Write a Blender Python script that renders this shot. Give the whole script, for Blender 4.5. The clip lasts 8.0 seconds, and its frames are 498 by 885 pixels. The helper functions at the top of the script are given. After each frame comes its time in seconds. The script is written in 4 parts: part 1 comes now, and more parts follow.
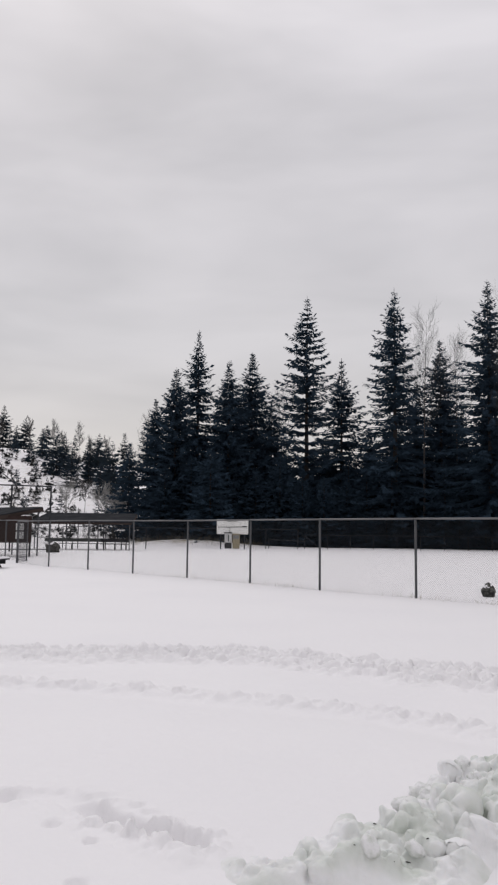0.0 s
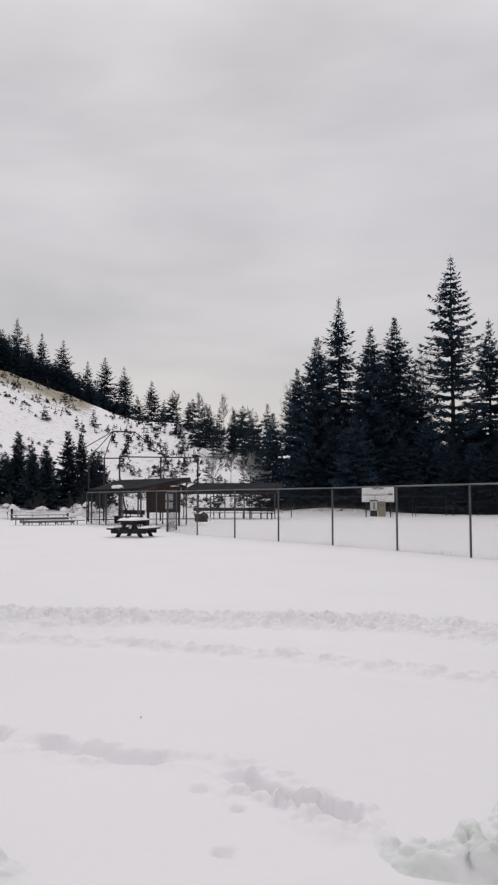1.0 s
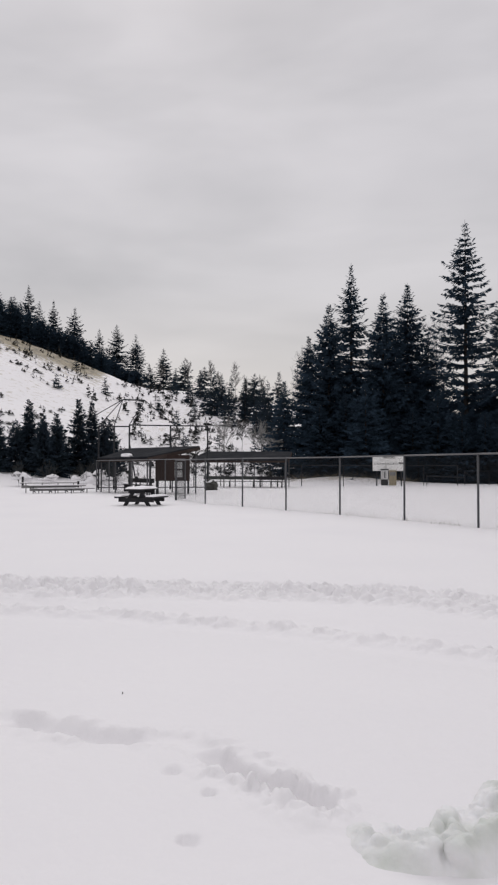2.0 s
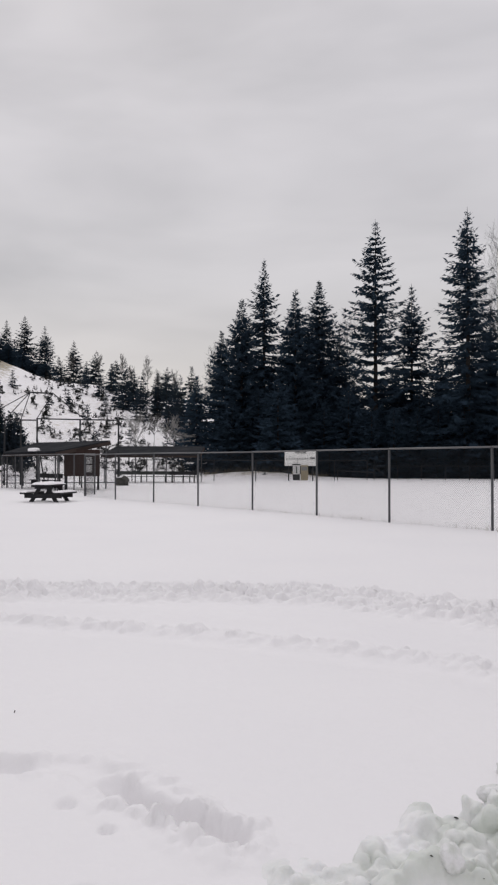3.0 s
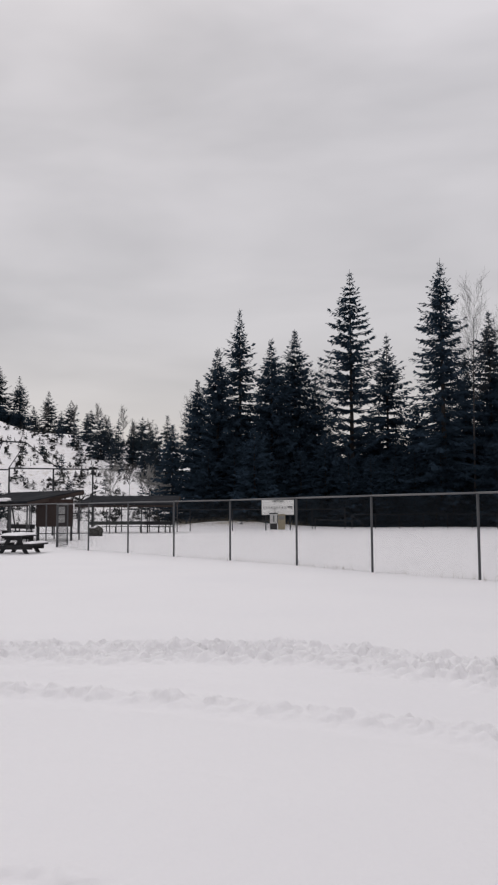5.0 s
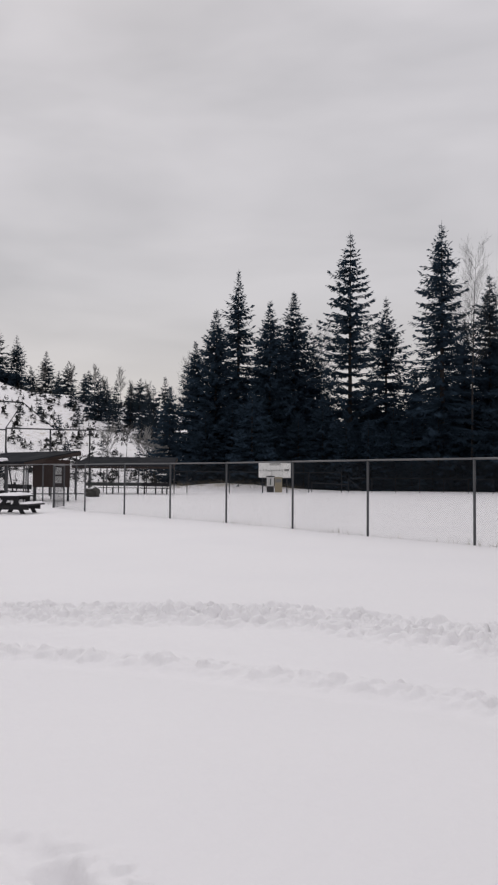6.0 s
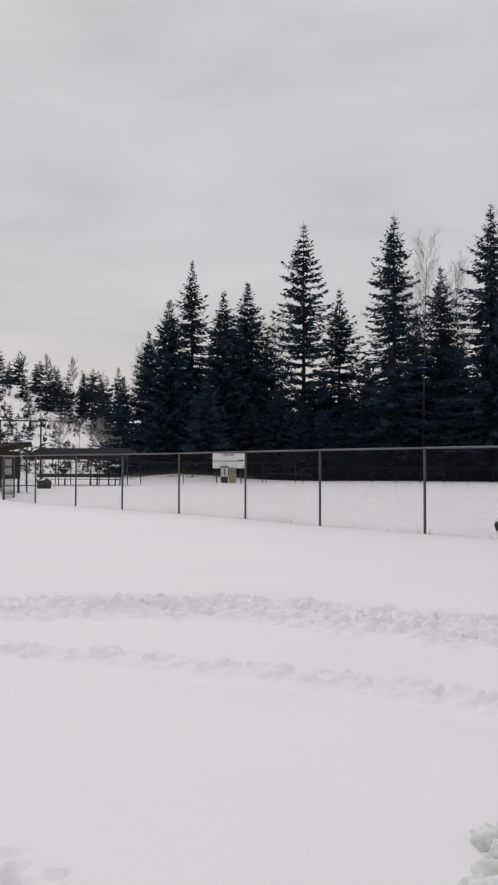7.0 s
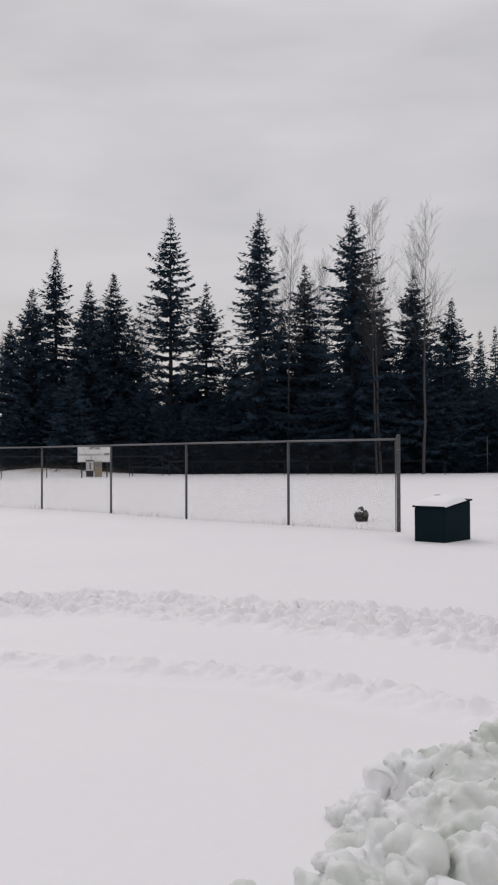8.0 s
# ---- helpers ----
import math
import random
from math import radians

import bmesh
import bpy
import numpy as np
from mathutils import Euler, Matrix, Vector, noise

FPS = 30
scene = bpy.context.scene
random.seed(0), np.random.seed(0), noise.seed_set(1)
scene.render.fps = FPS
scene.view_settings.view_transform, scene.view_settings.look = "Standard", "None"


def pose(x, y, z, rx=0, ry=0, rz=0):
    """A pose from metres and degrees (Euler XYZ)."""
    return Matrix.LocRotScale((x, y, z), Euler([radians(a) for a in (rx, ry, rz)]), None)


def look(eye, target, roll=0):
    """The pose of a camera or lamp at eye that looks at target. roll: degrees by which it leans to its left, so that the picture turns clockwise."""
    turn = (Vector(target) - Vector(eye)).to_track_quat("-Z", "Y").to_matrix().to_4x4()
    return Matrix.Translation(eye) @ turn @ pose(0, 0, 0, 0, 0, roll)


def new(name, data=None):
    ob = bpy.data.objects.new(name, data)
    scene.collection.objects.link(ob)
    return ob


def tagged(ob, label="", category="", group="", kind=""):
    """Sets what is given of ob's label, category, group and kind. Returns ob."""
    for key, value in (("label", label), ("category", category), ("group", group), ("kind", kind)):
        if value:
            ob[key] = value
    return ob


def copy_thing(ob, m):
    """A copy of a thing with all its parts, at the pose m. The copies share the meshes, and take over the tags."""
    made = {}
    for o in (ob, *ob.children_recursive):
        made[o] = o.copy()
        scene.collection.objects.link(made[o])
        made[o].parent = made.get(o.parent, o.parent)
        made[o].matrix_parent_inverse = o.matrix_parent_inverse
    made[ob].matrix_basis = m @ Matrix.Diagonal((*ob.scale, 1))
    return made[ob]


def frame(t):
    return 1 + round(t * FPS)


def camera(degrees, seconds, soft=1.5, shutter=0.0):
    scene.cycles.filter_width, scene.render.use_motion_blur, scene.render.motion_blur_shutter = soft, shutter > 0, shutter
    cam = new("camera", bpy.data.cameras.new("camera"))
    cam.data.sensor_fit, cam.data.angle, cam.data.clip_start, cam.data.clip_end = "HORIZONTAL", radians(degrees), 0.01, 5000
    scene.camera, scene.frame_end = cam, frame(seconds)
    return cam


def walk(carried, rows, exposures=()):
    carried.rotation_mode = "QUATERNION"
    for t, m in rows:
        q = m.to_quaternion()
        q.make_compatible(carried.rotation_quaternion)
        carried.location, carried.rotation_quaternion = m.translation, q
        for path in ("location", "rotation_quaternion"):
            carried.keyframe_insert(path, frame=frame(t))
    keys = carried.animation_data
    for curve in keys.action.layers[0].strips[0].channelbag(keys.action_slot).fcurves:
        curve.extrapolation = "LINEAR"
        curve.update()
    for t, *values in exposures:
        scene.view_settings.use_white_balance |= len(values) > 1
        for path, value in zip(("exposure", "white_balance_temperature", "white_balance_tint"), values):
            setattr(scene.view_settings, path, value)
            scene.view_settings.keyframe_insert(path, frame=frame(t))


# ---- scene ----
# ---------------------------------------------------------------- camera
cam = camera(34.23, 8.0, soft=2.3)
PATH = [
    (0, look((0.000, 0.000, 1.509), (0.000, 9.939, 2.607), 0.71)),
    (0.2, look((-0.034, 0.053, 1.502), (-0.379, 9.987, 2.596), 0.98)),
    (0.5, look((-0.003, 0.125, 1.487), (-0.628, 10.053, 2.512), 0.77)),
    (0.7, look((-0.034, 0.175, 1.479), (-1.051, 10.080, 2.396), 0.17)),
    (1, look((0.000, 0.248, 1.467), (-1.754, 10.068, 2.176), -0.04)),
    (1.2, look((0.016, 0.291, 1.471), (-2.038, 10.058, 2.094), -0.05)),
    (2.3, look((0.165, 0.559, 1.490), (-1.686, 10.382, 1.764), 0.31)),
    (2.5, look((0.156, 0.615, 1.492), (-1.675, 10.442, 1.765), 0.39)),
    (2.7, look((0.138, 0.721, 1.490), (-1.578, 10.570, 1.750), 0.01)),
    (3, look((0.097, 0.884, 1.485), (-0.745, 10.845, 1.744), 0.13)),
    (3.2, look((0.082, 0.936, 1.491), (-0.599, 10.910, 1.761), -0.07)),
    (3.5, look((0.050, 1.024, 1.500), (-0.661, 10.994, 1.808), -0.32)),
    (3.7, look((-0.015, 1.095, 1.491), (-1.668, 10.922, 2.332), -0.23)),
    (4, look((-0.051, 1.193, 1.474), (-2.023, 10.947, 2.460), -0.09)),
    (4.2, look((-0.044, 1.276, 1.467), (-2.007, 11.032, 2.451), 0.04)),
    (4.5, look((-0.020, 1.402, 1.455), (-1.820, 11.191, 2.416), 0.21)),
    (4.7, look((-0.027, 1.455, 1.455), (-1.237, 11.336, 2.396), -0.10)),
    (5, look((0.002, 1.532, 1.451), (-0.541, 11.479, 2.320), -0.23)),
    (5.2, look((-0.003, 1.548, 1.455), (-0.384, 11.516, 2.147), -0.25)),
    (6.3, look((0.032, 1.641, 1.469), (-0.523, 11.619, 1.840), 0.51)),
    (6.5, look((0.042, 1.653, 1.467), (-0.552, 11.630, 1.802), 0.28)),
    (6.7, look((0.059, 1.676, 1.469), (-0.521, 11.654, 1.793), 0.27)),
    (7, look((0.075, 1.709, 1.463), (0.120, 11.705, 1.756), 0.11)),
    (7.2, look((0.104, 1.681, 1.468), (0.503, 11.669, 1.742), 0.17)),
    (7.5, look((0.076, 1.667, 1.473), (0.839, 11.634, 1.732), 0.12)),
    (7.7, look((0.093, 1.672, 1.472), (1.193, 11.608, 1.723), 0.07)),
    (8, look((0.097, 1.673, 1.465), (1.771, 11.530, 1.675), -0.16)),
]
walk(cam, PATH, exposures=[(0, -0.02), (1, -0.06), (2.5, -0.05), (4.5, -0.12), (6.5, -0.12), (8, -0.10)])

# ---------------------------------------------------------------- sky and sun
SUN_ELEVATION, SUN_TURN = radians(42), radians(-15)
world = bpy.data.worlds.new("overcast_sky")
scene.world = world
world.use_nodes = True
wn, wl = world.node_tree.nodes, world.node_tree.links
wn.clear()


def wnode(kind, **values):
    node = wn.new(kind)
    for key, value in values.items():
        node.inputs[key].default_value = value
    return node


sky = wn.new("ShaderNodeTexSky")
sky.sky_type, sky.sun_disc = "NISHITA", False
sky.sun_elevation, sky.sun_rotation = SUN_ELEVATION, SUN_TURN
coord = wn.new("ShaderNodeTexCoord")
squash = wn.new("ShaderNodeMapping")
squash.inputs["Scale"].default_value = (1.0, 1.0, 3.2)
wl.new(coord.outputs["Generated"], squash.inputs["Vector"])
big = wnode("ShaderNodeTexNoise", Scale=2.3, Detail=4.0, Roughness=0.5, Distortion=0.25)
wl.new(squash.outputs["Vector"], big.inputs["Vector"])
cloud = wn.new("ShaderNodeValToRGB")
cloud.color_ramp.elements[0].position, cloud.color_ramp.elements[1].position = 0.34, 0.66
cloud.color_ramp.elements[0].color = (0.512, 0.498, 0.512, 1)
cloud.color_ramp.elements[1].color = (0.672, 0.648, 0.664, 1)
wl.new(big.outputs["Fac"], cloud.inputs["Fac"])
# a brighter, warmer strip of cloud low down and a brighter vault overhead
split = wn.new("ShaderNodeSeparateXYZ")
wl.new(coord.outputs["Generated"], split.inputs["Vector"])
vault = wn.new("ShaderNodeValToRGB")
vault.color_ramp.elements[0].position, vault.color_ramp.elements[0].color = 0.0, (1.13, 1.075, 0.975, 1)
vault.color_ramp.elements[1].position, vault.color_ramp.elements[1].color = 1.0, (1.45, 1.45, 1.48, 1)
for at, tone in ((0.12, (1.02, 1.0, 0.96)), (0.22, (0.95, 0.95, 0.945)), (0.34, (1.01, 1.01, 1.015)), (0.50, (1.06, 1.06, 1.07))):
    e = vault.color_ramp.elements.new(at)
    e.color = (*tone, 1)
wl.new(split.outputs["Z"], vault.inputs["Fac"])
layer = wn.new("ShaderNodeMix")
layer.data_type, layer.blend_type = "RGBA", "MULTIPLY"
layer.inputs["Factor"].default_value = 1.0
wl.new(cloud.outputs["Color"], layer.inputs[6])
wl.new(vault.outputs["Color"], layer.inputs[7])
thin = wn.new("ShaderNodeMix")
thin.data_type, thin.blend_type = "RGBA", "ADD"
thin.inputs["Factor"].default_value = 0.006
wl.new(layer.outputs[2], thin.inputs[6])
wl.new(sky.outputs["Color"], thin.inputs[7])
back = wn.new("ShaderNodeBackground")
back.inputs["Strength"].default_value = 1.0
wl.new(thin.outputs[2], back.inputs["Color"])
out = wn.new("ShaderNodeOutputWorld")
wl.new(back.outputs["Background"], out.inputs["Surface"])

sun = new("sun", bpy.data.lights.new("sun", "SUN"))
sun.data.energy, sun.data.angle, sun.data.color = 0.5, radians(40), (1.0, 0.97, 0.95)
sun.matrix_world = look((-13, 48, 45), (0, 0, 0))


# ---------------------------------------------------------------- materials
def material(name, base, rough=0.7, metal=0.0, spots=None, scale=6.0, fine=40.0, bump=0.25, depth=0.01, amount=0.5, vary=0.0, stretch=(1, 1, 1), gloss=0.4):
    """A surface with broad stains, fine grain and relief. spots: the colour of stains and wear, and of the shade
    painted on heaped snow.
    """
    m = bpy.data.materials.new(name)
    m.use_nodes = True
    n, l = m.node_tree.nodes, m.node_tree.links
    bsdf = n["Principled BSDF"]
    bsdf.inputs["Metallic"].default_value = metal
    bsdf.inputs["Specular IOR Level"].default_value = gloss
    tc = n.new("ShaderNodeTexCoord")
    mp = n.new("ShaderNodeMapping")
    mp.inputs["Scale"].default_value = stretch
    l.new(tc.outputs["Object"], mp.inputs["Vector"])
    broad = n.new("ShaderNodeTexNoise")
    broad.inputs["Scale"].default_value, broad.inputs["Detail"].default_value = scale, 4
    grain = n.new("ShaderNodeTexNoise")
    grain.inputs["Scale"].default_value, grain.inputs["Detail"].default_value = fine, 3
    for tex in (broad, grain):
        l.new(mp.outputs["Vector"], tex.inputs["Vector"])
    ramp = n.new("ShaderNodeValToRGB")
    ramp.color_ramp.elements[0].position, ramp.color_ramp.elements[1].position = 0.42, 0.68
    ramp.color_ramp.elements[0].color, ramp.color_ramp.elements[1].color = (0, 0, 0, 1), (amount, amount, amount, 1)
    l.new(broad.outputs["Fac"], ramp.inputs["Fac"])
    mix = n.new("ShaderNodeMix")
    mix.data_type = "RGBA"
    mix.inputs[6].default_value, mix.inputs[7].default_value = (*base, 1), (*(spots or [c * 0.7 for c in base]), 1)
    l.new(ramp.outputs["Color"], mix.inputs["Factor"])
    hsv = n.new("ShaderNodeHueSaturation")
    l.new(mix.outputs[2], hsv.inputs["Color"])
    if vary:
        info = n.new("ShaderNodeObjectInfo")
        span = n.new("ShaderNodeMapRange")
        span.inputs["To Min"].default_value, span.inputs["To Max"].default_value = 1 - vary, 1 + vary
        l.new(info.outputs["Random"], span.inputs["Value"])
        l.new(span.outputs["Result"], hsv.inputs["Value"])
    l.new(hsv.outputs["Color"], bsdf.inputs["Base Color"])
    spread = n.new("ShaderNodeMapRange")
    spread.inputs["To Min"].default_value, spread.inputs["To Max"].default_value = rough - 0.12, min(1.0, rough + 0.12)
    l.new(grain.outputs["Fac"], spread.inputs["Value"])
    l.new(spread.outputs["Result"], bsdf.inputs["Roughness"])
    relief = n.new("ShaderNodeBump")
    relief.inputs["Strength"].default_value, relief.inputs["Distance"].default_value = bump, depth
    l.new(grain.outputs["Fac"], relief.inputs["Height"])
    l.new(relief.outputs["Normal"], bsdf.inputs["Normal"])
    return m


def let_light_through(m, share=0.5):
    """Thin needles and leaves pass light on to their other side."""
    n, l = m.node_tree.nodes, m.node_tree.links
    bsdf, end = n["Principled BSDF"], n["Material Output"]
    thin = n.new("ShaderNodeBsdfTranslucent")
    l.new(bsdf.inputs["Base Color"].links[0].from_socket, thin.inputs["Color"])
    mix = n.new("ShaderNodeMixShader")
    mix.inputs[0].default_value = share
    l.new(bsdf.outputs[0], mix.inputs[1])
    l.new(thin.outputs[0], mix.inputs[2])
    l.new(mix.outputs[0], end.inputs["Surface"])


SNOW = material("snow", (0.856, 0.842, 0.850), 0.65, scale=0.35, fine=9.0, bump=0.35, depth=0.03, spots=(0.83, 0.817, 0.83), amount=0.7)


def let_grass_through(m):
    """Dry grass and soil where the sheet's own attribute says that the snow has gone."""
    n, l = m.node_tree.nodes, m.node_tree.links
    bsdf = n["Principled BSDF"]
    was = bsdf.inputs["Base Color"].links[0].from_socket
    bare = n.new("ShaderNodeAttribute")
    bare.attribute_name = "bare"
    tex = n.new("ShaderNodeTexNoise")
    tex.inputs["Scale"].default_value, tex.inputs["Detail"].default_value = 0.9, 8
    tex.inputs["Roughness"].default_value = 0.7
    tc = n.new("ShaderNodeTexCoord")
    l.new(tc.outputs["Object"], tex.inputs["Vector"])
    total = n.new("ShaderNodeMath")
    total.operation = "ADD"
    l.new(bare.outputs["Fac"], total.inputs[0])
    l.new(tex.outputs["Fac"], total.inputs[1])
    edge = n.new("ShaderNodeMapRange")
    edge.inputs["From Min"].default_value, edge.inputs["From Max"].default_value = 0.92, 1.10
    l.new(total.outputs["Value"], edge.inputs["Value"])
    turf = n.new("ShaderNodeValToRGB")
    turf.color_ramp.elements[0].position, turf.color_ramp.elements[1].position = 0.35, 0.65
    turf.color_ramp.elements[0].color, turf.color_ramp.elements[1].color = (0.10, 0.085, 0.06, 1), (0.42, 0.36, 0.24, 1)
    l.new(tex.outputs["Fac"], turf.inputs["Fac"])
    mix = n.new("ShaderNodeMix")
    mix.data_type = "RGBA"
    l.new(edge.outputs["Result"], mix.inputs["Factor"])
    l.new(was, mix.inputs[6])
    l.new(turf.outputs["Color"], mix.inputs[7])
    l.new(mix.outputs[2], bsdf.inputs["Base Color"])


let_grass_through(SNOW)
# random grey-green spots paint the shade of the hollows into the colour
SNOW_HEAP = material("heaped_snow", (0.83, 0.83, 0.83), 0.65, scale=3.0, fine=40.0, bump=0.45, depth=0.010, spots=(0.50, 0.55, 0.47), amount=0.75)
SNOW_HEAP.node_tree.nodes["Principled BSDF"].inputs["Subsurface Weight"].default_value = 0.08
SNOW_HEAP.node_tree.nodes["Principled BSDF"].inputs["Subsurface Radius"].default_value = (0.03, 0.035, 0.04)
SNOW_HEAP.node_tree.nodes["Principled BSDF"].inputs["Subsurface Scale"].default_value = 1.0
# spotted grey-green like the heap that carries them
SNOW_CHUNK = material("broken_snow_lumps", (0.83, 0.83, 0.83), 0.65, scale=0.9, fine=3.0, bump=0.25, depth=0.06, spots=(0.52, 0.55, 0.49), amount=0.7)
SNOW_CAP = material("settled_snow", (0.88, 0.87, 0.885), 0.65, scale=1.5, fine=18.0, bump=0.3, depth=0.01, spots=(0.84, 0.83, 0.85))
NEEDLES = material("spruce_needles", (0.035, 0.057, 0.082), 0.9, gloss=0.03, scale=0.5, fine=5.0, spots=(0.031, 0.051, 0.074), vary=0.1)
NEEDLES_FAR = material("hill_spruce_needles", (0.028, 0.042, 0.058), 0.9, gloss=0.05, scale=0.6, fine=5.0, spots=(0.02, 0.03, 0.028), vary=0.2)
let_light_through(NEEDLES, 0.25)
let_light_through(NEEDLES_FAR, 0.2)
BARK = material("spruce_bark", (0.030, 0.027, 0.027), 0.9, scale=3.0, fine=14.0, bump=0.6, depth=0.03, stretch=(1, 1, 0.2))
BIRCH = material("pale_birch_bark", (0.058, 0.058, 0.062), 0.8, scale=2.2, fine=12.0, bump=0.4, spots=(0.055, 0.05, 0.05), amount=0.8, stretch=(1, 1, 2.5))
TWIG = material("bare_twigs", (0.055, 0.053, 0.052), 0.85, scale=2.0, fine=12.0)
STEEL = material("galvanised_steel", (0.15, 0.153, 0.16), 0.55, metal=0.4, scale=3.0, fine=30.0, bump=0.15, depth=0.003, spots=(0.17, 0.165, 0.16))
POST_STEEL = material("weathered_dark_steel", (0.070, 0.073, 0.080), 0.6, metal=0.2, scale=3.0, fine=30.0, bump=0.15, depth=0.003, spots=(0.11, 0.11, 0.11))
WIRE = material("galvanised_wire", (0.045, 0.047, 0.051), 0.8, metal=0.0, gloss=0.05, scale=3.0, fine=30.0, bump=0.0)


# ---------------------------------------------------------------- small tools
def part(name, bm, mat, parent=None, label=""):
    """One bmesh or (verts, faces) as one mesh object under a thing or a part."""
    me = bpy.data.meshes.new(name)
    if isinstance(bm, tuple):
        me.from_pydata(bm[0], [], bm[1])
    else:
        bm.to_mesh(me)
        bm.free()
    me.materials.append(mat)
    ob = new(name, me)
    if parent is not None:
        ob.parent = parent
    if label:
        ob["label"] = label
    return ob


def smooth(ob):
    ob.data.polygons.foreach_set("use_smooth", [True] * len(ob.data.polygons))
    return ob


def thing(name, m, label, category, group="", kind=""):
    ob = new(name)
    ob.matrix_world = m
    return tagged(ob, label, category, group, kind)


def add_box(bm, size, m, bevel=0.0):
    r = bmesh.ops.create_cube(bm, size=1.0, matrix=m @ Matrix.Diagonal((*size, 1)))
    if bevel:
        edges = {e for v in r["verts"] for e in v.link_edges}
        bmesh.ops.bevel(bm, geom=list(edges), offset=bevel, segments=1, affect="EDGES")


def box(size, m=Matrix(), bevel=0.008):
    bm = bmesh.new()
    add_box(bm, size, m, bevel)
    return bm


def add_tube(bm, a, b, r0, r1=None, sides=8):
    a, b = Vector(a), Vector(b)
    turn = (b - a).to_track_quat("Z", "Y").to_matrix().to_4x4()
    bmesh.ops.create_cone(bm, cap_ends=True, segments=sides, radius1=r0, radius2=r0 if r1 is None else r1, depth=(b - a).length,
                          matrix=Matrix.Translation((a + b) / 2) @ turn)


def tube(a, b, r, sides=10):
    bm = bmesh.new()
    add_tube(bm, a, b, r, sides=sides)
    return bm


def hashed(ix, iy, seed):
    n = np.sin(ix * 127.1 + iy * 311.7 + seed * 74.7) * 43758.5453
    return n - np.floor(n)


def bumps(x, y, seed=0):
    """Value noise from 0 to 1 on arrays."""
    ix, iy = np.floor(x), np.floor(y)
    fx, fy = x - ix, y - iy
    fx, fy = fx * fx * (3 - 2 * fx), fy * fy * (3 - 2 * fy)
    a, b = hashed(ix, iy, seed), hashed(ix + 1, iy, seed)
    c, d = hashed(ix, iy + 1, seed), hashed(ix + 1, iy + 1, seed)
    return (a * (1 - fx) + b * fx) * (1 - fy) + (c * (1 - fx) + d * fx) * fy


def rough_noise(x, y, seed=0, octaves=4):
    total, gain = np.zeros_like(x), 0.5
    for k in range(octaves):
        total = total + gain * bumps(x, y, seed + k * 13)
        x, y, gain = x * 2.03 + 5.1, y * 2.03 + 3.7, gain * 0.5
    return total


def domes(x, y, scale, seed=0, keep=0.3):
    """Rounded lumps of uneven height, one in each cell of a scattered pattern."""
    x, y = x * scale, y * scale
    ix, iy = np.floor(x), np.floor(y)
    best, tall = np.full_like(x, 9.0), np.zeros_like(x)
    for i in (-1, 0, 1):
        for j in (-1, 0, 1):
            cx, cy = ix + i, iy + j
            d = np.hypot(x - cx - hashed(cx, cy, seed), y - cy - hashed(cx, cy, seed + 5))
            near = d < best
            tall = np.where(near, hashed(cx, cy, seed + 9), tall)
            best = np.where(near, d, best)
    return np.sqrt(np.clip(1 - (best / 0.66) ** 2, 0, 1)) * np.clip((tall - keep) / (1 - keep), 0, 1) ** 0.7


def step(a, b, v):
    t = np.clip((v - a) / (b - a), 0, 1)
    return t * t * (3 - 2 * t)


def line_distance(x, y, pts):
    """Distance of each place to a polyline, and how far along it lies."""
    best, along, run = np.full_like(x, 1e9), np.zeros_like(x), 0.0
    for (ax, ay), (bx, by) in zip(pts, pts[1:]):
        length = math.hypot(bx - ax, by - ay)
        t = np.clip(((x - ax) * (bx - ax) + (y - ay) * (by - ay)) / length ** 2, 0, 1)
        d = np.hypot(x - ax - t * (bx - ax), y - ay - t * (by - ay))
        along = np.where(d < best, run + t * length, along)
        best = np.minimum(best, d)
        run += length
    return best, along


# ---------------------------------------------------------------- the lie of the land
BANK = [(-14, 9.6), (-6, 9.9), (-3, 10.05), (-1.6, 10.2), (0.1, 10.1), (1.7, 9.3), (2.6, 8.6), (3.3, 7.9), (5, 6.2)]
EDGE = [(-14, 8.9), (-6, 8.8), (-2.6, 8.6), (-1.0, 8.2), (0.25, 7.7), (1.3, 7.25), (1.8, 6.8), (2.3, 6.3), (3.5, 5.0)]
TRAIL = [(-4.5, 5.6), (-2.9, 5.15), (-2.0, 4.92), (-1.6, 4.8), (-1.1, 4.83), (-0.87, 4.63), (-0.56, 4.36), (-0.24, 4.10)]


WINDROW = [(-0.16, 3.60), (0.1, 3.72), (0.4, 3.86), (0.8, 4.06), (1.2, 4.38), (1.6, 4.78), (2.2, 5.25), (3.2, 5.7), (5.0, 6.0)]


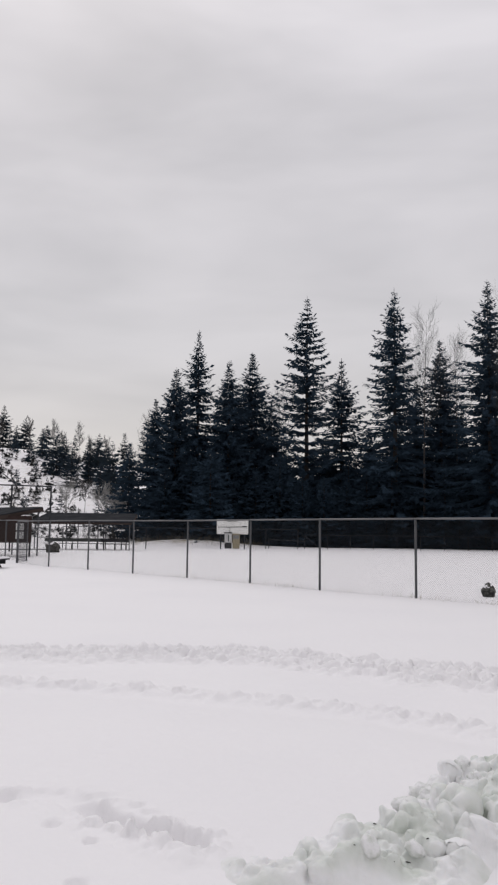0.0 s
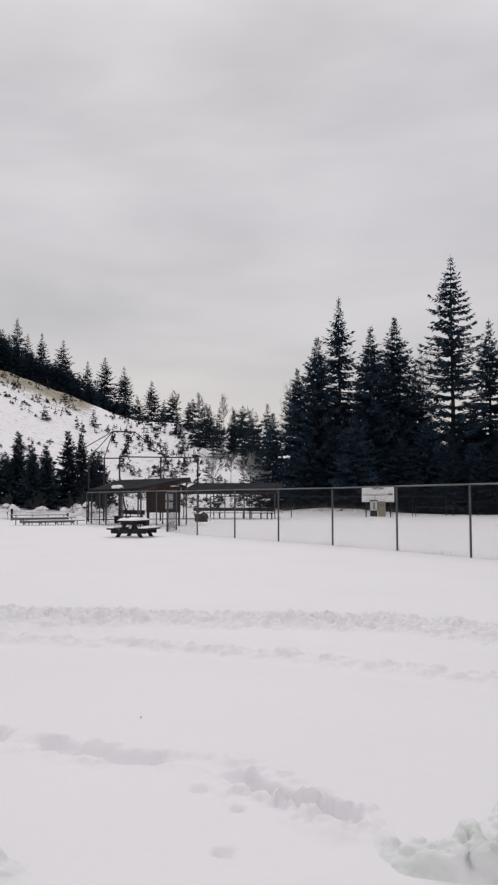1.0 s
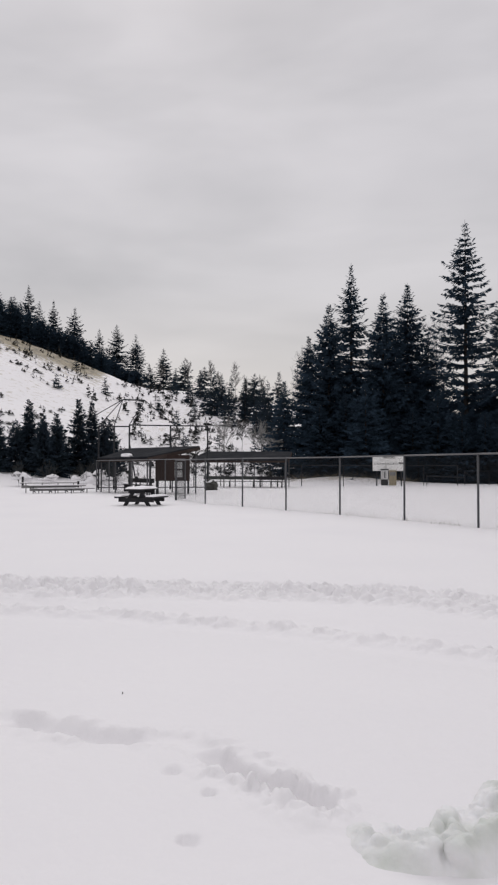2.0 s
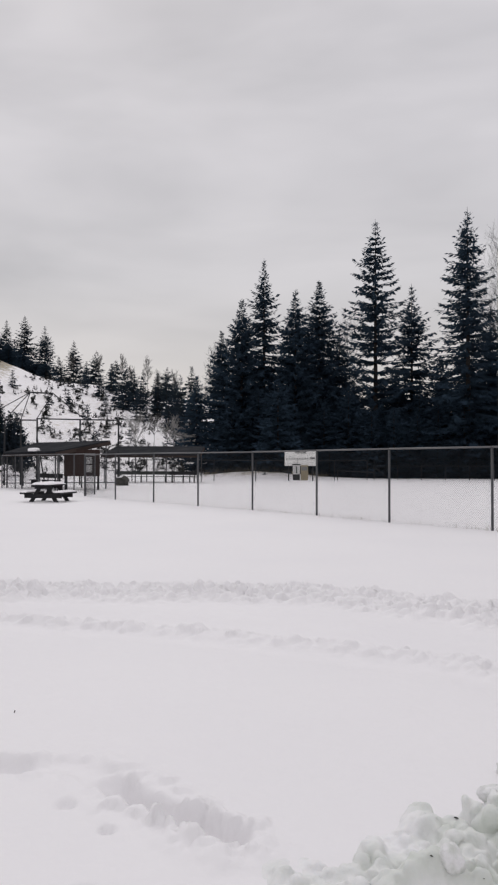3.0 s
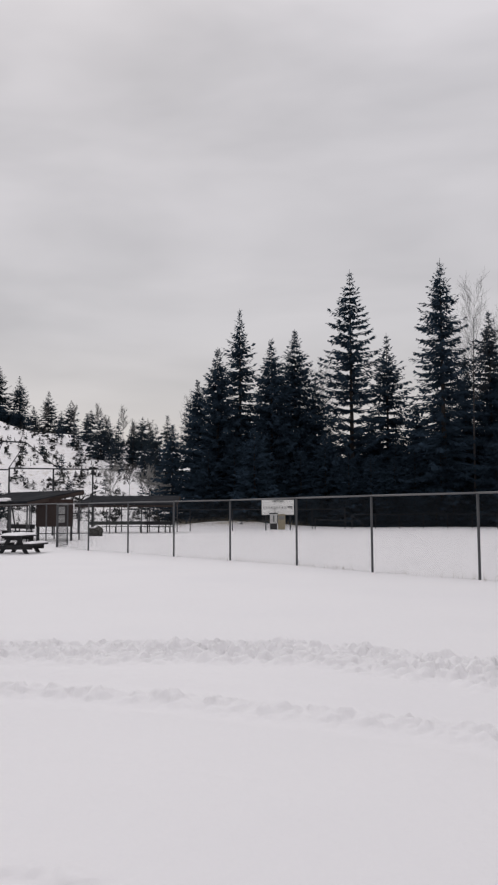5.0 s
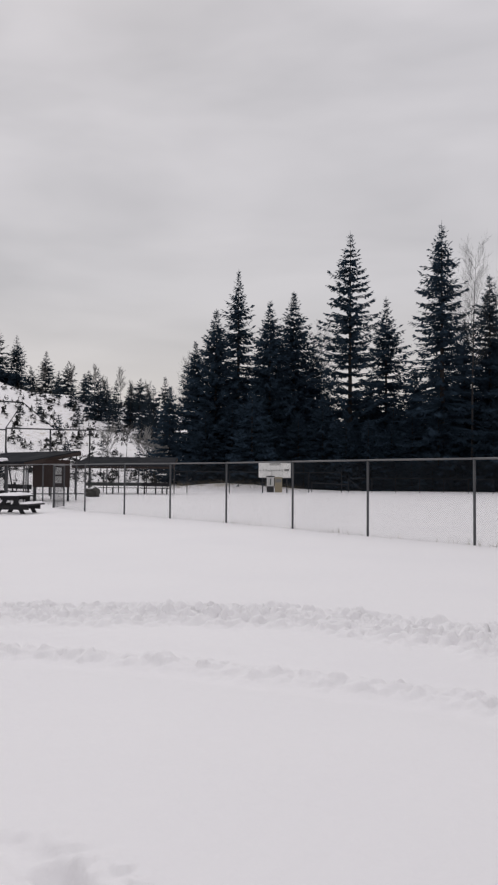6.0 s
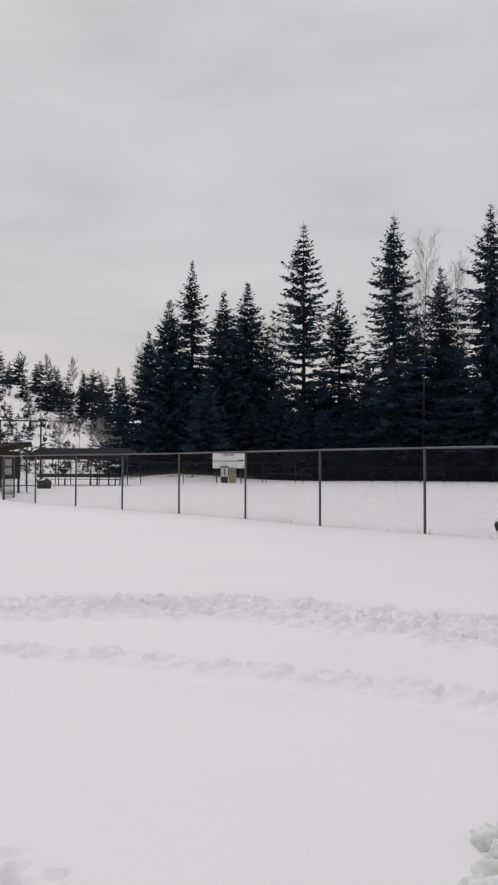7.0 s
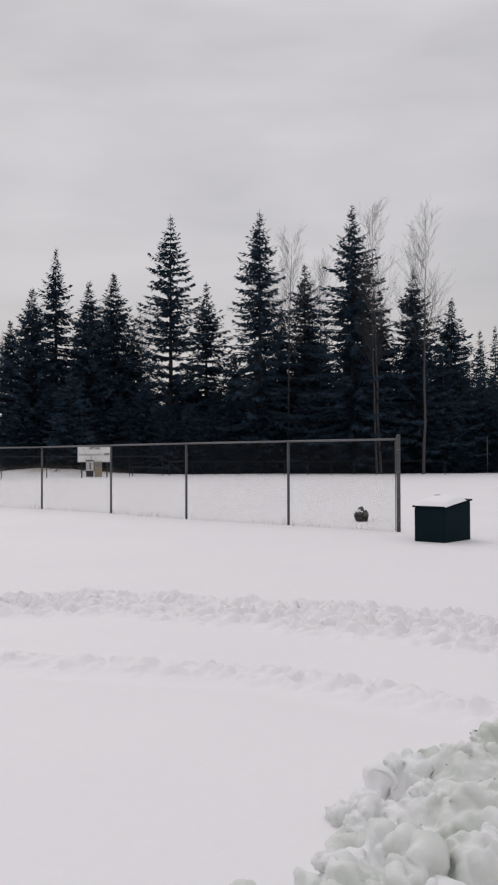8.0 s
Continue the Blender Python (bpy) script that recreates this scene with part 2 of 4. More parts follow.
def ground_height(x, y):
    x, y = np.asarray(x, float), np.asarray(y, float)
    r = np.hypot(x, y)
    turn = np.degrees(np.arctan2(-x, y))
    h = 0.05 * (rough_noise(x * 0.22, y * 0.22, 3, 3) - 0.45) * step(3, 10, r) + 0.012 * (rough_noise(x * 2.2, y * 2.2, 5, 3) - 0.45)
    # trodden track: a lumpy bank beyond, a crumbling edge before
    d, along = line_distance(x, y, BANK)
    wx, wy = x + 0.05 * bumps(x * 5, y * 5, 91), y + 0.05 * bumps(x * 5, y * 5, 93)
    lumps = 0.04 * domes(wx, wy, 3.6, 11, 0.5) + 0.075 * domes(wx, wy, 7.5, 15, 0.25) + 0.065 * domes(wx, wy, 12.5, 17, 0.2) + 0.034 * domes(wx, wy, 22, 19, 0.1)
    h = h + np.exp(-((d + 0.25 * (bumps(x * 3, y * 3, 97) - 0.5)) / 0.66) ** 4) * (lumps - 0.02) * (0.75 + 0.4 * bumps(along * 0.9, along * 0, 4))
    e, along = line_distance(x, y, EDGE)
    crumbs = 0.035 * domes(wx, wy, 4.6, 21, 0.45) + 0.045 * domes(wx, wy, 9.0, 23, 0.3) + 0.025 * domes(wx, wy, 18, 25, 0.2)
    h = h + np.exp(-(e / 0.20) ** 2) * crumbs - 0.065 * np.exp(-((e - 0.3) / 0.3) ** 2) * step(0.5, 1.2, d)
    # footprint trail: a scuffed trench in its nearer half, single prints beyond
    q, along = line_distance(x, y, TRAIL)
    near = step(3.7, 3.95, along)
    broken = rough_noise(x * 5, y * 5, 61, 4)
    tread = near * (0.75 + 0.25 * bumps(along * 2.6, along * 0, 8)) + (1 - near) * (0.25 + 0.55 * step(0.30, 0.6, bumps(along * 2.6, along * 0, 8)))
    ragged = q + 0.10 * (broken - 0.45)
    width = 0.095 - 0.025 * near
    h = h - 0.21 * np.exp(-(np.clip(ragged, 0, 9) / width) ** 3.4) * tread * (0.50 + 0.50 * near)
    rubble = 0.06 * domes(wx, wy, 5.0, 31, 0.5) + 0.045 * domes(wx, wy, 11.0, 33, 0.4) + 0.015 * domes(wx, wy, 24.0, 35, 0.3)
    h = h + np.exp(-((q - 0.10) / 0.12) ** 2) * rubble * (0.45 + 0.55 * near)
    for px, py, pr in ((-0.71, 3.66, 0.045), (-1.0, 4.37, 0.045), (-0.75, 4.14, 0.03)):
        h = h - 0.035 * np.exp(-(((x - px) ** 2 + (y - py) ** 2) / pr ** 2 + 2.6 * (rough_noise(x * 12, y * 12, 71, 3) - 0.45)) ** 2)
    # hillside, highest to the west
    crest = np.interp(turn, [-60, 0, 8.6, 11, 14, 18, 22, 27, 40, 70, 120], [6, 13, 16, 17.0, 18.2, 19.5, 24.5, 30.5, 40, 40, 10])
    foot = np.interp(turn, [-60, 0, 9, 14, 27, 60], [95, 92, 84, 78, 66, 60])
    rise = np.clip((r - foot) / (190 - foot), 0, 3)
    climb = np.where(rise < 1, step(0, 1, rise * 0.75 + 0.25 * rise ** 2) * 0.55 + 0.45 * rise, 1 - 0.10 * np.clip(rise - 1, 0, 2))
    h = h + crest * climb * np.where(turn > 125, 0, 1) * np.where(turn < -130, 0, 1)
    h = h + (rough_noise(x * 0.06, y * 0.06, 41, 4) - 0.47) * 3.2 * step(0.02, 0.4, rise)
    h = h + 0.7 * np.exp(-((x + 6) / 6.0) ** 2 - ((y - 83) / 3.0) ** 2)
    return h


def height_at(x, y):
    return float(ground_height(np.array([x]), np.array([y]))[0])


def heights(xs, ys):
    return ground_height(np.array(xs, float), np.array(ys, float)).tolist()


def build_ground():
    angles = np.concatenate([np.arange(-180, -30, 3.0), np.arange(-30, 34, 0.17), np.arange(34, 180, 3.0)])
    rings = [0.0, 0.6, 1.2, 1.8, 2.3]
    while rings[-1] < 2600:
        r = rings[-1]
        rings.append(r + (0.016 + 0.0014 * r if r < 12 else 0.02 * r if r < 260 else 0.06 * r))
    rings = np.array(rings[1:])
    a, r = np.meshgrid(np.radians(angles), rings)
    x, y = np.sin(a) * r, np.cos(a) * r
    z = ground_height(x, y)
    n, k = len(angles), len(rings)
    verts = np.stack([x.ravel(), y.ravel(), z.ravel()], 1)
    i, j = np.meshgrid(np.arange(k - 1), np.arange(n), indexing="ij")
    j2 = (j + 1) % n
    faces = np.stack([i * n + j, (i + 1) * n + j, (i + 1) * n + j2, i * n + j2], -1).reshape(-1, 4)
    centre = len(verts)
    verts = np.vstack([verts, [[0, 0, height_at(0.01, 0.01)]]])
    fan = [(centre, q, (q + 1) % n) for q in range(n)]
    ob = part("ground", (verts.tolist(), faces.tolist() + fan), SNOW)
    turn = np.degrees(np.arctan2(-x, y)).ravel()
    far = r.ravel()
    bare = 0.54 * np.exp(-((far - 179) / 15) ** 2) * step(20.0, 22.5, turn) + 0.31 * step(72, 90, far) * step(4, 9, turn) * (1 - step(230, 300, far))
    bare = bare + 0.07 * step(100, 120, far) * (1 - step(150, 170, far)) * step(13, 16, turn)
    bare = bare + 0.05 * step(82, 110, far) * step(8, 12, turn) * (1 - step(14, 17, turn))
    bare = bare + 0.50 * np.exp(-((x.ravel() + 6) / 5.5) ** 2 - ((y.ravel() - 82) / 2.6) ** 2)
    layer = ob.data.attributes.new("bare", "FLOAT", "POINT")
    layer.data.foreach_set("value", np.append(bare, 0.0).astype(np.float32))
    tagged(smooth(ob), "snow-covered playing field rising to a snowy hillside", "ground", kind="structure")
    return ob


build_ground()


# ---------------------------------------------------------------- conifers
def conifer_mesh(seed, height, radius, base=0.04, gap=0.55, count=7, droop=0.25, power=0.85, frond=0.5, ragged=0.3, thick=1.0, lift=0.45):
    """Whorls of limbs, each a tapering row of paired needle sprays that hang a little and turn up at the tip."""
    rng = np.random.default_rng(seed)
    quads = []
    z = height * base
    side_bias = rng.uniform(0.8, 1.2, 12)

    def sprays(p, d, size, wide):
        w = np.stack([d[:, 1], -d[:, 0], np.zeros(len(d))], 1) * wide
        d = d + np.stack([np.zeros(len(d)), np.zeros(len(d)), rng.normal(-0.30, 0.24, len(d))], 1)
        w[:, 2] += rng.normal(0, wide * 0.8, len(d))
        mid = p + d * size * 0.42
        mid[:, 2] += 0.05 * size[:, 0]
        quads.append(np.stack([p - d * size * 0.08, mid + w * size, p + d * size, mid - w * size], 1))

    while z < height * 0.985:
        up = (z / height - base) / (1 - base)
        reach = radius * (1 - up) ** power * min(1.0, 0.6 + up * 4) * min(1.0, 0.22 + (1 - up) * 3.6) * rng.uniform(0.82, 1.08)
        n = max(4, int(round(count * (0.55 + 0.45 * (1 - up)))))
        spin = rng.uniform(0, 6.28)
        for k in range(n):
            if rng.random() < ragged * 0.3:
                continue
            turn = spin + 6.283 * k / n + rng.normal(0, 0.25)
            length = reach * rng.uniform(1 - ragged, 1 + ragged * 0.5) * side_bias[int(turn * 12 / 6.283) % 12] + 0.10
            out = np.array([math.cos(turn), math.sin(turn), 0.0])
            side = np.array([-out[1], out[0], 0.0])
            slope = lift * up ** 2 - droop * (1 - up) ** 0.7 + rng.normal(0, 0.08)
            root = z + rng.normal(0, 0.10)
            steps = max(2, int(length / (frond * 0.40) * thick))
            f = (np.arange(steps) + rng.uniform(0.2, 0.8, steps)) / steps
            p = out * (length * f)[:, None]
            p[:, 2] += root + length * (slope * f + 0.16 * f ** 3)
            size = np.minimum(frond, 0.16 + 0.50 * length * (1.02 - f)) * rng.uniform(0.7, 1.2, steps)
            for way in (1, -1):
                lean = way * rng.uniform(0.40, 0.95, steps)
                d = out * np.cos(lean)[:, None] + side * np.sin(lean)[:, None]
                sprays(p, d, size[:, None], 0.19)
            tip = out * length * 0.86
            tip[2] += root + length * (slope * 0.86 + 0.10)
            ahead = out + np.array([0.0, 0.0, 0.35 + slope])
            sprays(tip[None], ahead[None], np.array([[min(frond, 0.18 + 0.25 * length)]]), 0.15)
            # the limb itself, a narrow keel under its sprays
            end = out * length * 0.9
            end[2] += root + length * (slope * 0.9 + 0.11)
            start = np.array([0.0, 0.0, root])
            drop = np.array([0.0, 0.0, 0.03 + 0.012 * length])
            quads.append(np.array([[start + drop, end, end - drop * 0.3, start - drop]]))
        z += gap * rng.uniform(0.75, 1.25) * (0.5 + 0.55 * (1 - up))
    lead = []
    for k in range(3):
        a = 2.1 * k
        d = np.array([math.cos(a), math.sin(a), 0.0]) * 0.045
        low = np.array([0, 0, height * 0.95])
        lead.append([low - d, low + d, np.array([0, 0, height]) + d * 0.3, np.array([0, 0, height]) - d * 0.3])
    verts = np.concatenate(quads + [np.array(lead)]).reshape(-1, 3)
    return verts.tolist(), np.arange(len(verts)).reshape(-1, 4).tolist()


def trunk_mesh(height, r, lean=0.0):
    bm = bmesh.new()
    last = Vector((0, 0, -0.8))
    for k in range(1, 7):
        nxt = Vector((lean * math.sin(k * 1.3) * 0.1, lean * math.cos(k * 1.7) * 0.1, height * 0.97 * k / 6))
        add_tube(bm, last, nxt, r * (1 - (k - 1) / 6.3), r * (1 - k / 6.3), 7)
        last = nxt
    return bm


TREE_LABEL = "tall dark green spruce with drooping needle branches"


def conifer(x, y, seed, height, radius, label=TREE_LABEL, needles=None, group="spruce stand behind the field", name="spruce_tree", **how):
    t = thing(name, pose(x, y, height_at(x, y) - 0.15, 0, 0, seed * 77 % 360), label, "tree", group)
    part("trunk", trunk_mesh(height, 0.012 * height + 0.03), BARK, t)
    part("crown", conifer_mesh(seed, height, radius, **how), needles or NEEDLES, t)
    return t


# x, y, height of the tip, crown radius, limbs
STAND = [
    (-13.6, 92, 11.6, 3.1, dict(base=0.0, gap=0.5, count=12, power=0.83)),
    (-10.6, 91, 16.6, 4.2, dict(base=0.0, gap=0.5, count=12, power=0.83)),
    (-5.9, 91.5, 24.8, 6.7, dict(base=0.05, gap=0.62, count=11, droop=0.45, power=1.0, frond=0.55, ragged=0.4)),
    (-8.2, 89.3, 19.9, 6.6, dict(base=0.02, gap=0.5, count=12, power=0.85)),
    (-2.3, 89.6, 20.8, 5.9, dict(base=0.03, gap=0.5, count=12, power=0.78)),
    (0.3, 91.6, 22.3, 6.6, dict(base=0.03, gap=0.5, count=12, power=0.87)),
    (2.6, 93.5, 17.0, 5.2, dict(base=0.1, gap=0.6, count=10)),
    (6.4, 89.4, 28.4, 6.0, dict(base=0.12, gap=0.95, count=10, droop=0.0, power=0.66, frond=0.5, ragged=0.3, thick=1.4, lift=0.2)),
    (10.7, 93, 22.0, 6.9, dict(base=0.05, gap=0.60, count=10, droop=0.35, power=0.85, ragged=0.4)),
    (9.0, 95, 12.0, 4.6, dict(base=0.05, gap=0.60, count=10, droop=0.3)),
    (14.3, 95.6, 14.2, 5.4, dict(base=0.0, gap=0.55, count=12)),
    (15.7, 86.3, 28.5, 6.3, dict(base=0.10, gap=0.66, count=11, droop=0.3, power=0.70, frond=0.55, ragged=0.45)),
    (21.3, 89.1, 23.5, 5.3, dict(base=0.1, gap=0.62, count=10, power=0.69)),
    (19.0, 91.0, 19.0, 5.4, dict(base=0.1, gap=0.6, count=10)),
    (24.8, 82.6, 28.3, 7.8, dict(base=0.06, gap=0.60, count=11, droop=0.35, power=0.80, frond=0.55, ragged=0.4)),
    (27.6, 88.0, 22.0, 6.7, dict(base=0.05, gap=0.55, count=11)),
    (31.4, 82.4, 21.7, 6.5, dict(base=0.05, gap=0.55, count=11)),
    (29.0, 86.0, 18.5, 6.0, dict(base=0.05, gap=0.55, count=11)),
    (33.8, 88.0, 17.0, 6.0, dict(base=0.05, gap=0.55, count=11)),
    (36.4, 84.2, 19.1, 6.6, dict(base=0.03, gap=0.55, count=11, power=0.92)),
]
for k, (x, y, tip, radius, how) in enumerate(STAND):
    conifer(x, y, 100 + k, tip - height_at(x, y), radius, **how)

# darker trees deeper in the stand
for k, (x, tip) in enumerate([(-9.5, 13), (-6.5, 16), (-3.8, 17.5), (-1.0, 17), (1.6, 15.5), (4.4, 12), (7.6, 10.5), (9.8, 11), (12.2, 11), (16.6, 12), (18.4, 17), (20.6, 16), (22.4, 18), (24.2, 19), (26.2, 19), (28.4, 18), (30.4, 17.5), (32.6, 16), (34.8, 15), (38.6, 14)]):
    y = 97.5 + (k % 3) * 2 - max(0, x - 16) * 0.25
    conifer(x, y, 150 + k, tip - height_at(x, y), 4.4, base=0.0, gap=0.6, count=10, power=0.8, frond=0.65)

# the dense lower wood that fills the stand
rng = random.Random(4)
FILL = [conifer(0, 0, 300 + k, 10.5, 3.0, "dense young spruce in the shade of the wood", name="young_spruce", base=0.0, gap=0.42, count=9, droop=0.2, power=0.7, frond=0.46, ragged=0.25, thick=0.8) for k in range(4)]
spots = []
for k in range(135):
    x = -9 + 65 * (k + rng.random()) / 135
    row = k % 5
    y = 85.5 + row * 3.6 + rng.uniform(-1.4, 1.4) + max(0, (-6 - x)) * 0.5 - max(0, x - 16) * 0.17
    tall = rng.uniform(0.66, 0.96) + 0.04 * row
    if x > 40:
        tall *= 1.15
    spots.append((x, y, tall))
for k, (x, y, tall) in enumerate(spots):
    src = FILL[k % 4]
    m = pose(x, y, height_at(x, y) - 0.15, 0, 0, rng.uniform(0, 360))
    if k < 4:
        src.matrix_world = m
        src.scale = (1.05, 1.05, tall)
    else:
        c = copy_thing(src, m)
        c.scale = (rng.uniform(0.9, 1.25), rng.uniform(0.9, 1.25), tall)

# low growth that closes the foot of the wood
for k in range(52):
    x = -9.5 + 58.5 * (k + rng.random()) / 52
    y = 84.2 + rng.uniform(-0.9, 1.6) + max(0, (-6 - x)) * 0.5 - max(0, x - 16) * 0.17
    c = copy_thing(FILL[k % 4], pose(x, y, height_at(x, y) - 0.15, 0, 0, rng.uniform(0, 360)))
    c.scale = (0.8, 0.8, rng.uniform(0.28, 0.45))

# far wood beyond the eastern end of the field
for k, (x, y, tip) in enumerate([(44, 98, 16), (47.7, 100.8, 18.7), (49.4, 100, 19.0), (52, 99, 18), (56, 97, 19), (41, 96, 15.5), (60, 95, 18), (64, 92, 19)]):
    conifer(x, y, 400 + k, tip - height_at(x, y), 2.8, base=0.05, gap=0.55, count=8)

# dense young growth under the ridge trees
for k in range(34):
    turn, r = 18.6 + 10.5 * (k + rng.random()) / 34, rng.uniform(187, 199)
    x, y = -math.sin(radians(turn)) * r, math.cos(radians(turn)) * r
    c = copy_thing(FILL[k % 4], pose(x, y, height_at(x, y) - 0.2, 0, 0, rng.uniform(0, 360)))
    c.scale = (1.1, 1.1, rng.uniform(0.5, 0.85) * (0.6 + 0.06 * (turn - 18)))

# ridge trees on the hill
for k, (x, y, tip, radius) in enumerate([(-63, 205.8, 33.5, 4.2), (-68.3, 198.8, 36.2, 4.6), (-71.2, 192.5, 37.8, 5.0), (-77, 195.6, 37.4, 3.6), (-80.7, 188.7, 41.7, 5.2),
        (-87.5, 191, 44.2, 4.2), (-88.5, 185, 42.7, 3.6), (-88.6, 179.5, 45.4, 4.6), (-91.6, 178, 42.7, 5), (-96, 178, 45, 5), (-101, 176, 46, 5.5), (-106, 174, 48, 5.5),
        (-84, 186, 36, 4.5), (-86, 183, 37, 4.5), (-91, 182, 38, 5), (-95, 181, 39, 5), (-78, 187, 34, 4.5), (-75, 193, 32, 4),
        (-53.7, 192.9, 28.5, 3.6), (-57, 197, 27, 3.2), (-44, 174.8, 24.2, 3.6), (-31.2, 167.4, 21.5, 4.0), (-28, 150, 18, 3.4), (-22, 130, 16, 3.4), (-82, 184, 35, 5), (-93, 176, 38, 5), (-98, 174, 40, 5), (-73, 196, 30, 4), (-66, 203, 29, 4), (-60, 207, 26, 3.4), (-104, 172, 41, 5), (-89, 188, 38, 5)]):
    conifer(x, y, 500 + k, tip - height_at(x, y), radius * 1.2, "dark spruce on the snowy ridge", NEEDLES_FAR, "ridge trees", base=0.0, gap=0.66, count=8, droop=0.22, frond=0.75, power=0.92, thick=1.0)

# spruces on the right shoulder of the hill
for k, (turn, r, tall, radius) in enumerate([(9.2, 112, 5, 1.6), (10.4, 130, 6, 1.7), (11.2, 146, 8, 2.3), (12.2, 160, 7, 2.0), (13.4, 148, 9, 2.4), (14.4, 170, 6, 1.8), (8.8, 122, 11, 2.8), (10.0, 108, 3.4, 1.2), (9.7, 124, 5, 1.9), (12.4, 140, 6, 2.2), (13.9, 152, 5, 1.8), (15.2, 165, 4.5, 1.6), (16.2, 172, 4, 1.5), (14.8, 140, 3, 1.0), (16.0, 128, 2.6, 0.9), (17.3, 150, 3, 1.0), (13.0, 112, 2.8, 0.9), (15.4, 108, 2.4, 0.8), (18.6, 140, 2.6, 0.9), (21.0, 150, 3.2, 1.1), (24.3, 140, 2.6, 1.2), (23.0, 168, 2.6, 0.9), (10.5, 100, 3.4, 1.2), (9.9, 136, 8, 2.8), (12.9, 158, 7, 2.6)]):
    x, y = -math.sin(radians(turn)) * r, math.cos(radians(turn)) * r
    conifer(x, y, 550 + k, tall, radius, "dark spruce on the snowy hillside", NEEDLES_FAR, "hillside spruces", base=0.0, gap=0.55, count=9, droop=0.2, frond=0.65, power=0.85)

# young trees at the foot of the hill
for k, (x, y, tip) in enumerate([(-34, 67.1, 6.5), (-33.4, 68.5, 7.4), (-31.4, 67.2, 6.3), (-30.8, 68.6, 7.1), (-30.2, 72.2, 7.4), (-29.8, 74.5, 7.9), (-27.3, 71.2, 6.5), (-36.5, 68, 7.5), (-39, 68, 7), (-41.5, 66, 7.6), (-28.5, 76, 7.0), (-32.5, 69.5, 5.4), (-35.2, 66.4, 5.2), (-31.9, 71.5, 6.4)]):
    conifer(x, y, 600 + k, (tip - height_at(x, y)) * (0.86 + 0.3 * ((k * 5) % 7) / 7), 1.75, "young spruce at the foot of the snowy hill", NEEDLES_FAR, "young spruces below the hill", base=0.02, gap=0.25, count=11, droop=0.12, frond=0.42, power=0.95, ragged=0.4, thick=1.3)


# ---------------------------------------------------------------- chain-link fence along the field
FENCE_POSTS = [(-10.35, 36.6), (-8.11, 33.33), (-6.08, 31.14), (-4.06, 28.95), (-1.97, 26.70), (0.08, 24.14), (1.91, 21.58), (3.97, 19.26), (5.78, 17.21)]
FENCE_TOP = 1.86


def link_mesh(a, b, low, high, cell, wire=0.0014):
    """Crossing wires between two posts, each a thin three-sided rod with a slight offset where it passes behind."""
    a, b = Vector(a), Vector(b)
    run = (b - a)
    length = run.length
    run.normalize()
    back = Vector((-run.y, run.x, 0)).normalized()
    verts, faces = [], []
    tall = high - low
    k = -tall
    while k < length:
        for way in (1, -1):
            s0, s1 = (k, k + tall) if way > 0 else (k + tall, k)
            z0, z1 = low, high
            lo, hi = 0.0, 1.0
            d = s1 - s0
            ts = sorted(((0 - s0) / d, (length - s0) / d))
            lo, hi = max(lo, ts[0]), min(hi, ts[1])
            if hi - lo < 0.01:
                continue
            p = a + run * (s0 + d * lo) + Vector((0, 0, z0 + tall * lo)) + back * 0.002 * way
            q = a + run * (s0 + d * hi) + Vector((0, 0, z0 + tall * hi)) + back * 0.002 * way
            i = len(verts)
            across = (q - p).normalized().cross(back) * wire
            for e in (p, q):
                verts += [tuple(e + across), tuple(e - across * 0.5 + back * wire), tuple(e - across * 0.5 - back * wire)]
            faces += [(i, i + 1, i + 4, i + 3), (i + 1, i + 2, i + 5, i + 4), (i + 2, i, i + 3, i + 5)]
        k += cell
    return verts, faces


def chain_fence(name, posts, top, label, cell=0.056, r=0.03, wire=0.0010, ends=(), low=0.03):
    t = thing(name, Matrix(), label, "fence", kind="")
    for k, (x, y) in enumerate(posts):
        z = height_at(x, y)
        big = k in ends
        bm = bmesh.new()
        add_tube(bm, (x, y, z - 0.4), (x, y, z + top + (0.06 if big else -0.01)), r * (1.35 if big else 1), sides=10)
        post = smooth(part("post", bm, POST_STEEL, t))
        if big:
            bm = bmesh.new()
            bmesh.ops.create_uvsphere(bm, u_segments=10, v_segments=6, radius=r * 1.5, matrix=pose(x, y, z + top + 0.06))
            part("cap", bm, POST_STEEL, post)
        if big:
            d = (Vector(posts[k - 1]) - Vector((x, y))).normalized()
            for f in (0.12, 0.38, 0.64, 0.88):
                part("tension_band", tube((x, y, z + top * f), (x, y, z + top * f + 0.025), r * 1.5), STEEL, post)
            bar = Vector((x, y)) + d * r * 2.2
            part("tension_bar", tube((bar.x, bar.y, z + 0.02), (bar.x, bar.y, z + top - 0.03), 0.009, 6), STEEL, post)
    for (ax, ay), (bx, by) in zip(posts, posts[1:]):
        za, zb = height_at(ax, ay), height_at(bx, by)
        smooth(part("top_rail", tube((ax, ay, za + top), (bx, by, zb + top), r * 0.75), STEEL, t))
        z = (za + zb) / 2
        if wire:
            part("wire_mesh", link_mesh((ax, ay, 0), (bx, by, 0), z + low - 0.1, z + top, cell, wire), WIRE, t)
    return t


chain_fence("chain_link_fence", FENCE_POSTS, FENCE_TOP, "grey galvanised chain-link fence standing in snow", ends=(8,))


